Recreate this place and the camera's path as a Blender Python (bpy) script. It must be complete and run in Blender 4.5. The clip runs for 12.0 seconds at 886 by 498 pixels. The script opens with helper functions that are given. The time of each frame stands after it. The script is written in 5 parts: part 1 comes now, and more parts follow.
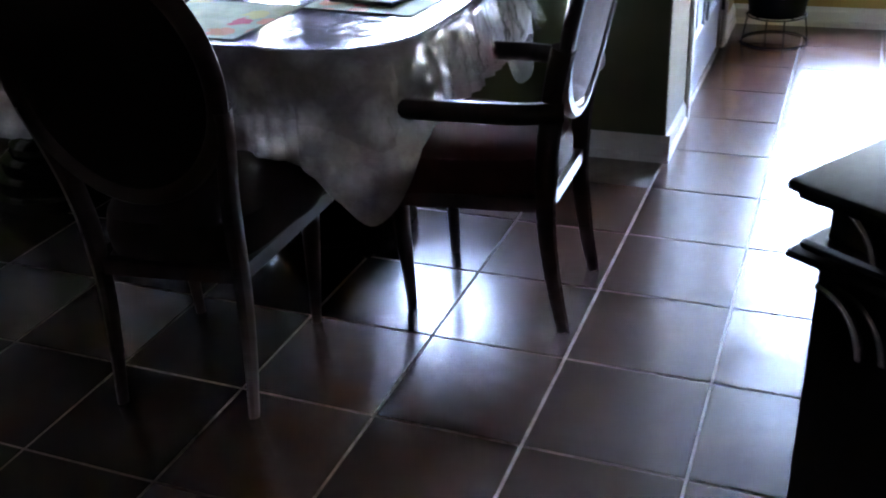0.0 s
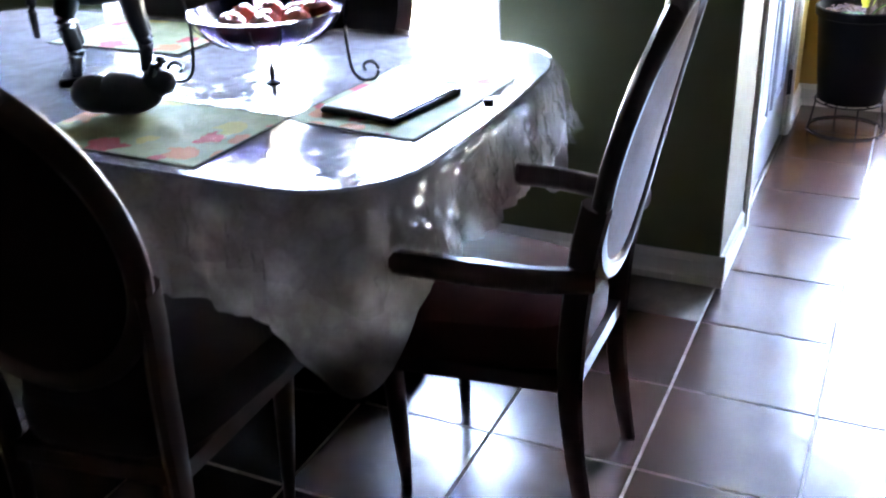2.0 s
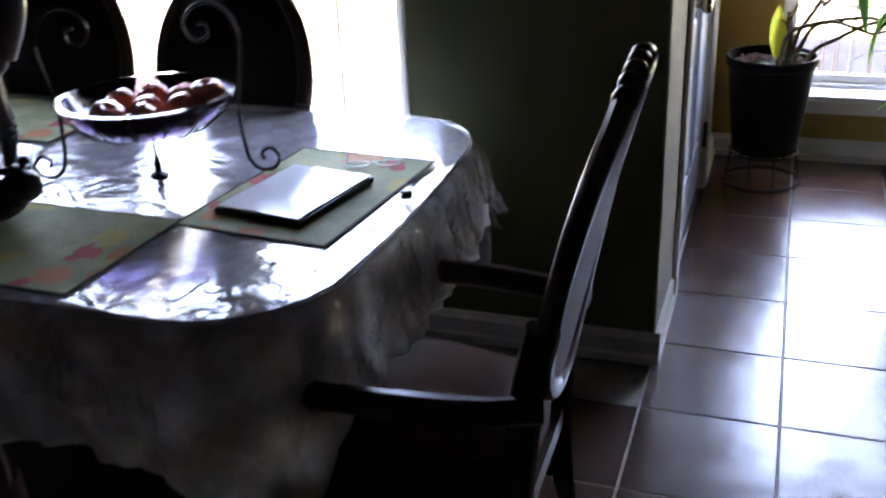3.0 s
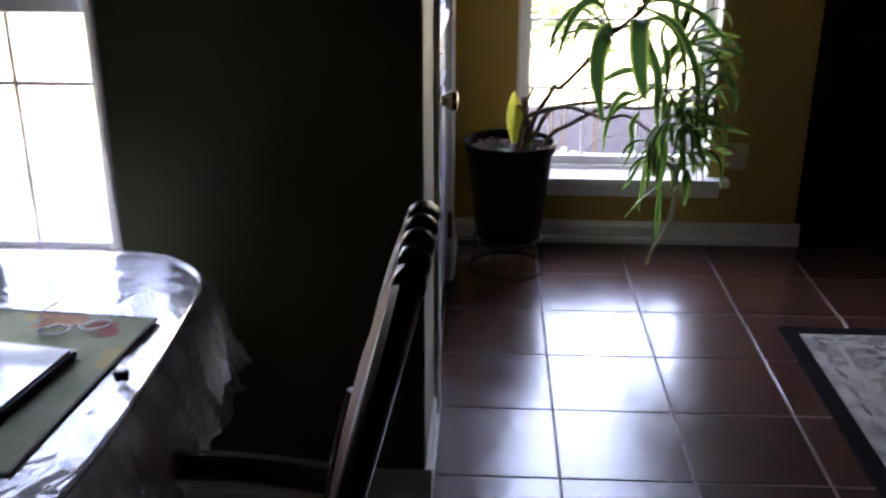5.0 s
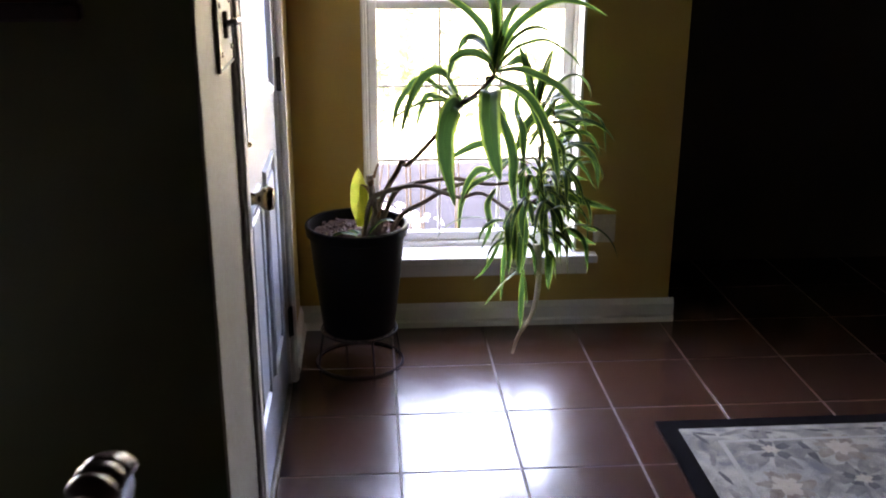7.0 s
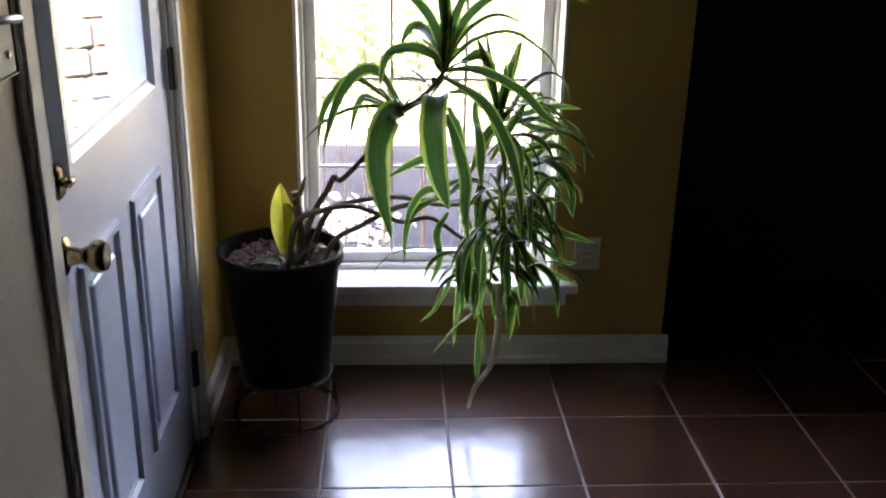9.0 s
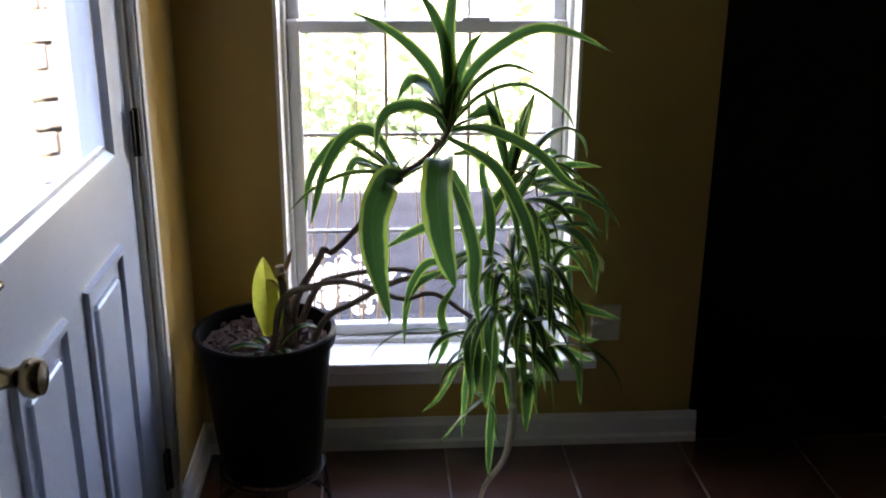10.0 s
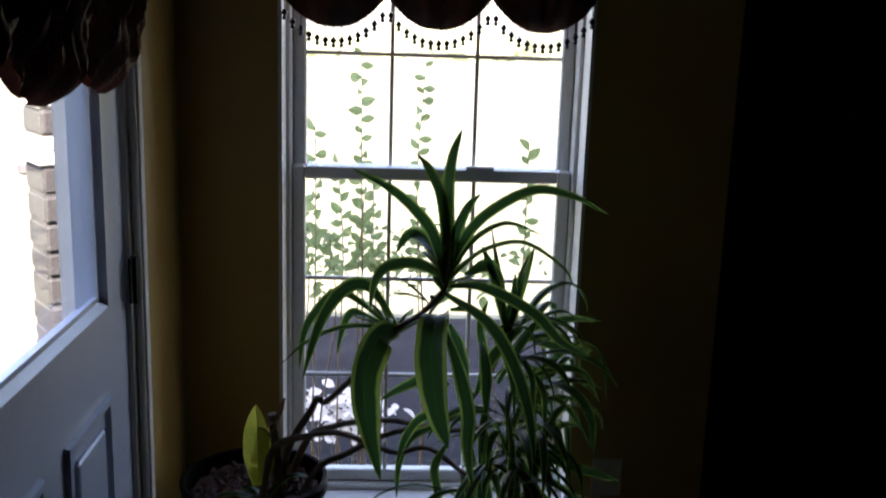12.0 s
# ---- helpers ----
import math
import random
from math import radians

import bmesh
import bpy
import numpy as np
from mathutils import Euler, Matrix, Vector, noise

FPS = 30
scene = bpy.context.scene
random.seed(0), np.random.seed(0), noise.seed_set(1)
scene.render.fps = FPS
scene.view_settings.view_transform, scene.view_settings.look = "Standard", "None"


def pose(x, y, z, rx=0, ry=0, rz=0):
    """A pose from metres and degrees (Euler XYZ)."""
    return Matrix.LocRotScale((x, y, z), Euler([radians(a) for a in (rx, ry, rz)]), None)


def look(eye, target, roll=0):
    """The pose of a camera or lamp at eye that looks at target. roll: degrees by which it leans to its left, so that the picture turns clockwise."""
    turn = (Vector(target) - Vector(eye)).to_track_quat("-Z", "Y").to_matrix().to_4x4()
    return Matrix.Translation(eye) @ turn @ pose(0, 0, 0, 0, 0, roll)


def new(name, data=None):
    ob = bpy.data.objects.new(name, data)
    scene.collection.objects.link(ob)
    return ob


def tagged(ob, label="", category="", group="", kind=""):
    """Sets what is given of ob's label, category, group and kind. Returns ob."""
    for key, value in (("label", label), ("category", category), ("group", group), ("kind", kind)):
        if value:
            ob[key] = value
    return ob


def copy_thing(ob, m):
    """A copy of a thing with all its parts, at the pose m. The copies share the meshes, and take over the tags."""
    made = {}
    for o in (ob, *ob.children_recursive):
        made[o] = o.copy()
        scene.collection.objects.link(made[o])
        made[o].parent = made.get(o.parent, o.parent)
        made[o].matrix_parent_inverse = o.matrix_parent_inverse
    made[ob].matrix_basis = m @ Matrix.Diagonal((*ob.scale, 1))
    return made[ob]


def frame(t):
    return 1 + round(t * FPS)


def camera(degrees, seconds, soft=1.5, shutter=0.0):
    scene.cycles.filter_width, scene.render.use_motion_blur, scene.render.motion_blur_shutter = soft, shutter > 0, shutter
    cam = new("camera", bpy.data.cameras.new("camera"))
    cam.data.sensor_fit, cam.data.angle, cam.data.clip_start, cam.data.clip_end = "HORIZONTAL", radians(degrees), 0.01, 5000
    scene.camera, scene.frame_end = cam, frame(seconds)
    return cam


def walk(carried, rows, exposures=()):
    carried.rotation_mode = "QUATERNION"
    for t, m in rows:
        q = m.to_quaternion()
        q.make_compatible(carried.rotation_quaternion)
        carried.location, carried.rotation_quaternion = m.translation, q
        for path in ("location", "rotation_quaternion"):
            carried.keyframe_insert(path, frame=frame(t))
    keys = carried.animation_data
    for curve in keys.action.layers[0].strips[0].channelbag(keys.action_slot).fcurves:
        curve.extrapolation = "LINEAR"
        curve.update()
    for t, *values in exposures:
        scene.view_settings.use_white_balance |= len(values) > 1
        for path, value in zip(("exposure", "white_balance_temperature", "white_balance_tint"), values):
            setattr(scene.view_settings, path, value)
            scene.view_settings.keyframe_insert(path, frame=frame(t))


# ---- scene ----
cam = camera(48.4, 12.0, soft=2.0, shutter=0.55)
PATH = [
    (0, (0.539, -1.979, 1.38), (-0.16, -0.349, 0.457), -3.4),
    (0.5, (0.519, -1.845, 1.406), (-0.241, -0.246, 0.476), -2.5),
    (1, (0.523, -1.707, 1.421), (-0.291, -0.128, 0.502), -2.4),
    (1.5, (0.493, -1.564, 1.413), (-0.339, 0.023, 0.525), -2.5),
    (2, (0.411, -1.438, 1.442), (-0.375, 0.18, 0.569), -2.4),
    (2.5, (0.306, -1.311, 1.461), (-0.387, 0.362, 0.611), -1.9),
    (3, (0.272, -1.186, 1.472), (-0.343, 0.532, 0.655), -2.5),
    (3.5, (0.215, -1.037, 1.505), (-0.273, 0.724, 0.692), -2.4),
    (3.7, (0.207, -0.987, 1.516), (-0.228, 0.791, 0.71), -2.6),
    (5.3, (0.146, -0.752, 1.509), (0.131, 1.13, 0.833), -0.1),
    (5.5, (0.146, -0.707, 1.513), (0.175, 1.185, 0.863), -0.6),
    (6, (0.198, -0.599, 1.565), (0.283, 1.29, 0.915), 0.0),
    (6.5, (0.241, -0.493, 1.562), (0.363, 1.395, 0.915), 0.4),
    (7, (0.291, -0.372, 1.538), (0.43, 1.516, 0.894), 0.2),
    (8.8, (0.517, 0.23, 1.525), (0.629, 2.099, 0.821), 1.1),
    (9, (0.537, 0.261, 1.534), (0.648, 2.125, 0.818), 1.2),
    (9.5, (0.542, 0.441, 1.524), (0.663, 2.311, 0.827), 0.9),
    (10, (0.523, 0.59, 1.521), (0.652, 2.478, 0.873), 0.4),
    (10.5, (0.553, 0.617, 1.547), (0.653, 2.507, 0.902), 0.5),
    (11, (0.569, 0.618, 1.567), (0.659, 2.526, 0.972), 0.8),
    (11.5, (0.57, 0.622, 1.58), (0.662, 2.555, 1.073), 1.2),
    (12, (0.565, 0.631, 1.605), (0.663, 2.582, 1.178), 1.8),
]
walk(cam, [(t, look(eye, target, roll)) for t, eye, target, roll in PATH], [(0.0, 8.2, 6900, 24), (1.5, 8.6, 7000, 24), (2.0, 8.7, 7100, 24), (2.5, 7.1, 7500, 28), (3.0, 6.6, 7700, 29), (3.5, 5.6, 7600, 30), (5.5, 6.05, 8300, 34), (7.0, 6.5, 8600, 34), (9.0, 5.95, 8400, 30), (9.5, 5.95, 8200, 29), (10.5, 5.2, 7600, 27), (11.0, 4.9, 7300, 26), (12.0, 3.65, 7000, 25)])

# ---- light ----
SUN_ELEVATION, SUN_FROM = 44.0, 178.0      # degrees; the compass side the sun stands on, clockwise from +y
world = bpy.data.worlds.new("world")
scene.world = world
world.use_nodes = True
wn = world.node_tree.nodes
sky = wn.new("ShaderNodeTexSky")
sky.sky_type, sky.sun_disc = "NISHITA", False
sky.sun_elevation, sky.sun_rotation = radians(SUN_ELEVATION), radians(SUN_FROM)
sky.dust_density = 2.5
world.node_tree.links.new(sky.outputs[0], wn["Background"].inputs[0])
wn["Background"].inputs[1].default_value = 0.15
sun = new("sun", bpy.data.lights.new("sun", "SUN"))
sun.data.energy, sun.data.angle, sun.data.color = 4.5, radians(0.6), (1.0, 0.95, 0.87)
az, el = radians(SUN_FROM), radians(SUN_ELEVATION)
sun_way = Vector((math.sin(az) * math.cos(el), math.cos(az) * math.cos(el), math.sin(el)))
sun.matrix_world = look(sun_way * 30, (0, 0, 0))


# ---- materials ----
def material(name, base, rough=0.5, metal=0.0, second=None, scale=6.0, fine=60.0, bump=0.1, coat=0.0, spread=0.35,
             per_object=0.0, spec=0.5, bump_scale=None):
    """A surface with colour drifting at two scales and a fine relief."""
    m = bpy.data.materials.new(name)
    m.use_nodes = True
    n, l = m.node_tree.nodes, m.node_tree.links
    p = n["Principled BSDF"]
    p.inputs["Roughness"].default_value = rough
    p.inputs["Metallic"].default_value = metal
    p.inputs["Coat Weight"].default_value = coat
    p.inputs["Coat Roughness"].default_value = 0.12
    p.inputs["Specular IOR Level"].default_value = spec
    co = n.new("ShaderNodeTexCoord")
    a, b = n.new("ShaderNodeTexNoise"), n.new("ShaderNodeTexNoise")
    a.inputs["Scale"].default_value, a.inputs["Detail"].default_value = scale, 3
    b.inputs["Scale"].default_value, b.inputs["Detail"].default_value = fine, 4
    where = co.outputs["Object"]
    if per_object:
        info, shift = n.new("ShaderNodeObjectInfo"), n.new("ShaderNodeVectorMath")
        shift.operation = "MULTIPLY_ADD"
        shift.inputs[1].default_value = (37.0, 53.0, 11.0)
        l.new(info.outputs["Random"], shift.inputs[0])
        l.new(co.outputs["Object"], shift.inputs[2])
        where = shift.outputs[0]
    for t in (a, b):
        l.new(where, t.inputs["Vector"])
    ramp = n.new("ShaderNodeMapRange")
    ramp.inputs["From Min"].default_value, ramp.inputs["From Max"].default_value = 0.5 - spread / 2, 0.5 + spread / 2
    mixed = n.new("ShaderNodeMath")
    mixed.operation = "MULTIPLY_ADD"
    mixed.inputs[1].default_value, mixed.inputs[2].default_value = 0.35, 0.0
    l.new(b.outputs["Fac"], mixed.inputs[0])
    add = n.new("ShaderNodeMath")
    add.operation = "MULTIPLY_ADD"
    add.inputs[1].default_value = 0.65
    l.new(a.outputs["Fac"], add.inputs[0])
    l.new(mixed.outputs[0], add.inputs[2])
    last = add.outputs[0]
    if per_object:
        info, more = n.new("ShaderNodeObjectInfo"), n.new("ShaderNodeMath")
        more.operation = "MULTIPLY_ADD"
        more.inputs[1].default_value = per_object
        l.new(info.outputs["Random"], more.inputs[0])
        l.new(last, more.inputs[2])
        last = more.outputs[0]
    l.new(last, ramp.inputs["Value"])
    mix = n.new("ShaderNodeMix")
    mix.data_type = "RGBA"
    mix.inputs["A"].default_value = (*base, 1)
    mix.inputs["B"].default_value = (*(second or [c * 0.75 for c in base]), 1)
    l.new(ramp.outputs[0], mix.inputs["Factor"])
    l.new(mix.outputs["Result"], p.inputs["Base Color"])
    rr = n.new("ShaderNodeMapRange")
    rr.inputs["To Min"].default_value, rr.inputs["To Max"].default_value = rough * 0.8, min(1, rough * 1.25)
    l.new(b.outputs["Fac"], rr.inputs["Value"])
    l.new(rr.outputs[0], p.inputs["Roughness"])
    if bump:
        k = n.new("ShaderNodeBump")
        k.inputs["Strength"].default_value, k.inputs["Distance"].default_value = bump, 0.01
        if bump_scale:
            c = n.new("ShaderNodeTexNoise")
            c.inputs["Scale"].default_value, c.inputs["Detail"].default_value = bump_scale, 3
            l.new(where, c.inputs["Vector"])
            l.new(c.outputs["Fac"], k.inputs["Height"])
        else:
            l.new(b.outputs["Fac"], k.inputs["Height"])
        l.new(k.outputs[0], p.inputs["Normal"])
    return m


def glass_material(name, tint=(1, 1, 1), rough=0.02, gloss=1.0, wrinkle=0.0, wrinkle_scale=12.0, veil=0.0):
    """Thin clear sheet: lets light straight through, with gloss that grows at a slant."""
    m = bpy.data.materials.new(name)
    m.use_nodes = True
    n, l = m.node_tree.nodes, m.node_tree.links
    n.remove(n["Principled BSDF"])
    out = n["Material Output"]
    clear, shine, fres, mix = (n.new("ShaderNodeBsdfTransparent"), n.new("ShaderNodeBsdfGlossy"),
                               n.new("ShaderNodeLayerWeight"), n.new("ShaderNodeMixShader"))
    clear.inputs[0].default_value = (*tint, 1)
    shine.inputs["Roughness"].default_value = rough
    fres.inputs[0].default_value = 0.5
    power, amount = n.new("ShaderNodeMath"), n.new("ShaderNodeMath")
    power.operation, amount.operation = "POWER", "MULTIPLY_ADD"
    power.inputs[1].default_value = 5.0
    amount.inputs[1].default_value, amount.inputs[2].default_value = 0.9 * min(1, gloss), 0.04 * gloss
    l.new(fres.outputs["Facing"], power.inputs[0])
    l.new(power.outputs[0], amount.inputs[0])
    l.new(amount.outputs[0], mix.inputs[0])
    first = clear.outputs[0]
    if veil:
        dull, half = n.new("ShaderNodeBsdfDiffuse"), n.new("ShaderNodeMixShader")
        dull.inputs[0].default_value = (0.8, 0.8, 0.82, 1)
        half.inputs[0].default_value = veil
        l.new(clear.outputs[0], half.inputs[1])
        l.new(dull.outputs[0], half.inputs[2])
        first = half.outputs[0]
    l.new(first, mix.inputs[1])
    l.new(shine.outputs[0], mix.inputs[2])
    l.new(mix.outputs[0], out.inputs[0])
    if wrinkle:
        co, a, k = n.new("ShaderNodeTexCoord"), n.new("ShaderNodeTexNoise"), n.new("ShaderNodeBump")
        a.inputs["Scale"].default_value, a.inputs["Detail"].default_value = wrinkle_scale, 5
        a.inputs["Distortion"].default_value = 1.5
        k.inputs["Strength"].default_value, k.inputs["Distance"].default_value = wrinkle, 0.02
        l.new(co.outputs["Object"], a.inputs["Vector"])
        l.new(a.outputs["Fac"], k.inputs["Height"])
        l.new(k.outputs[0], shine.inputs["Normal"])
        l.new(k.outputs[0], fres.inputs["Normal"])
    return m


def cloth_material(name, base, second, scale, through_light=0.3, rough=0.9, fine=160.0):
    """Woven fabric: patterned colour, some light comes through."""
    m = material(name, base, rough, 0, second, scale, fine, 0.25, spread=0.16, spec=0.2)
    n, l = m.node_tree.nodes, m.node_tree.links
    p, out = n["Principled BSDF"], n["Material Output"]
    tr, mix = n.new("ShaderNodeBsdfTranslucent"), n.new("ShaderNodeMixShader")
    mix.inputs[0].default_value = through_light
    l.new(p.inputs["Base Color"].links[0].from_socket, tr.inputs[0])
    l.new(p.outputs[0], mix.inputs[1])
    l.new(tr.outputs[0], mix.inputs[2])
    l.new(mix.outputs[0], out.inputs[0])
    return m


def sheer_material(name, base, second, clear=0.5, through_light=0.62):
    """Thin lace: open weave that one sees through, with denser woven flowers."""
    m = cloth_material(name, base, second, 34, through_light)
    n, l = m.node_tree.nodes, m.node_tree.links
    out = n["Material Output"]
    cloth = out.inputs[0].links[0].from_socket
    co, v, w, ramp = n.new("ShaderNodeTexCoord"), n.new("ShaderNodeTexVoronoi"), n.new("ShaderNodeTexNoise"), n.new("ShaderNodeMapRange")
    v.inputs["Scale"].default_value = 9.0
    w.inputs["Scale"].default_value, w.inputs["Detail"].default_value = 26.0, 4.0
    sum_ = n.new("ShaderNodeMath")
    sum_.operation = "MULTIPLY_ADD"
    sum_.inputs[1].default_value = 0.5
    l.new(co.outputs["Object"], v.inputs["Vector"])
    l.new(co.outputs["Object"], w.inputs["Vector"])
    l.new(w.outputs["Fac"], sum_.inputs[0])
    l.new(v.outputs["Distance"], sum_.inputs[2])
    l.new(sum_.outputs[0], ramp.inputs["Value"])
    ramp.inputs["From Min"].default_value, ramp.inputs["From Max"].default_value = 0.35, 0.75
    ramp.inputs["To Min"].default_value, ramp.inputs["To Max"].default_value = clear * 0.45, clear * 1.25
    hole, last = n.new("ShaderNodeBsdfTransparent"), n.new("ShaderNodeMixShader")
    l.new(ramp.outputs[0], last.inputs[0])
    l.new(cloth, last.inputs[1])
    l.new(hole.outputs[0], last.inputs[2])
    l.new(last.outputs[0], out.inputs[0])
    return m


GREEN = material("green_paint", (0.082, 0.096, 0.034), 0.6, second=(0.070, 0.082, 0.028), scale=2, fine=220, bump=0.05)
YELLOW = material("ochre_paint", (0.44, 0.285, 0.068), 0.55, second=(0.38, 0.24, 0.055), scale=2, fine=220, bump=0.05)
# Closing walls: dark colour stands in for unlit rooms, keeps bounced light low
PLAIN = material("shade_dark_paint", (0.055, 0.045, 0.032), 0.7, scale=2, fine=200, bump=0.05)
WHITE = material("white_trim_paint", (0.74, 0.72, 0.68), 0.6, second=(0.66, 0.64, 0.59), scale=5, fine=90, bump=0.04, spec=0.25)
# Blue-grey tint puts the cool, dim light on the door into its colour
DOORPAINT = material("door_paint", (0.47, 0.535, 0.66), 0.34, second=(0.42, 0.48, 0.60), scale=4, fine=120, bump=0.04)
SILL = material("glossy_sill_paint", (0.82, 0.81, 0.80), 0.16, second=(0.74, 0.73, 0.71), scale=5, fine=90, bump=0.02, spec=0.7)
# White trim again, darkened for the dim light on the strip beside the door
SHADETRIM = material("shaded_trim_paint", (0.32, 0.29, 0.24), 0.6, second=(0.26, 0.235, 0.195), scale=4, fine=90, bump=0.05, spec=0.2)
# Unseen ceiling coloured far darker than white paint to cut bounced light
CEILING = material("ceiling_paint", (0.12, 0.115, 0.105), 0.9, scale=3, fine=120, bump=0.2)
GROUT = material("grout", (0.27, 0.23, 0.19), 0.4, second=(0.09, 0.075, 0.06), scale=9, fine=200, bump=0.3)
DARKWOOD = material("dark_cherry_wood", (0.034, 0.010, 0.007), 0.32, second=(0.014, 0.004, 0.004), scale=7, fine=70, bump=0.02, coat=0.2)
TURNEDWOOD = material("polished_turned_wood", (0.028, 0.010, 0.008), 0.2, second=(0.014, 0.005, 0.005), scale=7, fine=70, bump=0.01, coat=0.7, spec=0.7)
BLACKWOOD = material("black_lacquer_wood", (0.008, 0.007, 0.008), 0.55, second=(0.004, 0.004, 0.005), scale=7, fine=70, bump=0.01, spec=0.15)
LEATHER = material("oxblood_leather", (0.075, 0.021, 0.018), 0.48, second=(0.045, 0.012, 0.011), scale=12, fine=260, bump=0.12, spec=0.09)
# Side chairs' leather: shade against the windows is put into the near-black colour
BACKLITLEATHER = material("backlit_leather", (0.014, 0.007, 0.006), 0.5, second=(0.009, 0.004, 0.004), scale=12, fine=260, bump=0.1, spec=0.15)
# Brass darkened in colour because knob and lock stand against the light
BRASS = material("backlit_brass", (0.30, 0.22, 0.12), 0.22, 1.0, second=(0.16, 0.12, 0.07), scale=20, fine=150, bump=0.03)
DARKMETAL = material("dark_iron", (0.03, 0.03, 0.035), 0.38, 0.8, second=(0.015, 0.015, 0.015), scale=20, fine=150, bump=0.08)
STEEL = material("dull_steel", (0.30, 0.29, 0.28), 0.35, 1.0, second=(0.15, 0.14, 0.13), scale=30, fine=150, bump=0.05)
POT = material("black_plastic_pot", (0.0045, 0.004, 0.0045), 0.5, second=(0.007, 0.006, 0.0055), scale=10, fine=120, bump=0.06, spec=0.06)
PALESHOOT = material("pale_shoot", (0.62, 0.58, 0.40), 0.6, second=(0.45, 0.42, 0.26), scale=30, fine=120, bump=0.1)
SEAM = material("pale_seam_grout", (0.52, 0.47, 0.42), 0.28, second=(0.20, 0.17, 0.14), scale=14, fine=160, bump=0.9, spread=0.3, spec=0.8)
SOIL = material("potting_soil", (0.055, 0.026, 0.019), 0.95, second=(0.13, 0.065, 0.048), scale=60, fine=220, bump=0.8, spread=0.3)
STEM = material("woody_stem", (0.17, 0.12, 0.075), 0.7, second=(0.09, 0.06, 0.04), scale=40, fine=160, bump=0.4)
VINYL = material("window_vinyl", (0.74, 0.74, 0.72), 0.4, second=(0.66, 0.66, 0.63), scale=6, fine=90, bump=0.02)
PLATE = material("ivory_plate", (0.62, 0.55, 0.40), 0.4, scale=10, fine=80, bump=0.02)
LACE = sheer_material("cream_lace", (0.84, 0.82, 0.81), (0.72, 0.69, 0.68))
TOPCLOTH = cloth_material("white_tablecloth", (0.46, 0.45, 0.47), (0.30, 0.28, 0.29), 22, 0.1)
DRAPE = cloth_material("burgundy_drape", (0.13, 0.030, 0.014), (0.035, 0.012, 0.008), 9, 0.10, rough=0.6)
CLEAR = glass_material("window_glass", (0.98, 0.985, 0.98), gloss=0.5)
PLASTIC = glass_material("clear_plastic_sheet", (0.96, 0.96, 0.97), 0.07, 2.6, wrinkle=0.9, wrinkle_scale=15, veil=0.06)
PLASTIC_TOP = glass_material("flat_plastic_sheet", (0.94, 0.94, 0.95), 0.035, 1.8, wrinkle=0.16, wrinkle_scale=10, veil=0.06)
TABLET = material("white_tablet", (0.72, 0.73, 0.75), 0.08, scale=3, fine=40, bump=0.0, second=(0.70, 0.71, 0.74))
TABLETEDGE = material("black_tablet_case", (0.015, 0.015, 0.017), 0.35, scale=8, fine=90, bump=0.03)
APPLE = material("red_apple", (0.46, 0.04, 0.04), 0.25, second=(0.50, 0.12, 0.07), scale=9, fine=50, bump=0.03, spread=0.4, per_object=0.2)
BOWL = glass_material("purple_glass_bowl", (0.30, 0.27, 0.38), 0.08, 1.0)
STATUE = material("black_resin", (0.012, 0.012, 0.014), 0.3, second=(0.02, 0.02, 0.022), scale=14, fine=90, bump=0.1)
# Mulch and drive, colour taken down for the house's shade over them
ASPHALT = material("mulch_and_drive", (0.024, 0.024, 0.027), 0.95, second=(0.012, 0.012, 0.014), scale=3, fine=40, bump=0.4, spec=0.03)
LAWN = material("lawn_grass", (0.085, 0.092, 0.050), 0.95, second=(0.105, 0.105, 0.065), scale=1.2, fine=25, bump=0.6)
LEAFGREEN = cloth_material("shrub_leaf", (0.26, 0.32, 0.15), (0.17, 0.23, 0.10), 18, 0.5, rough=0.5, fine=90)
PETAL = cloth_material("white_petal", (0.80, 0.78, 0.74), (0.72, 0.66, 0.62), 18, 0.3)
# Grey stone darkened well below its own tone, for the pillar's shaded side
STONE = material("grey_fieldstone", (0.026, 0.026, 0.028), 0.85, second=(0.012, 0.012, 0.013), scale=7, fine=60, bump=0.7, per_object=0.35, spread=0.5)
CONCRETE = material("pale_concrete", (0.45, 0.43, 0.40), 0.9, second=(0.38, 0.36, 0.33), scale=3, fine=70, bump=0.3)
ROOFING = material("shade_roof", (0.10, 0.09, 0.085), 0.9, scale=4, fine=60, bump=0.5)
# Pale post and shaft, darkened in colour so strong sun doesn't bleach them
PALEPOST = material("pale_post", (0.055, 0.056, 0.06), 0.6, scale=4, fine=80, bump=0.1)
FARWOODS = material("far_foliage", (0.11, 0.13, 0.07), 0.9, second=(0.17, 0.19, 0.11), scale=0.5, fine=4, bump=0.6)


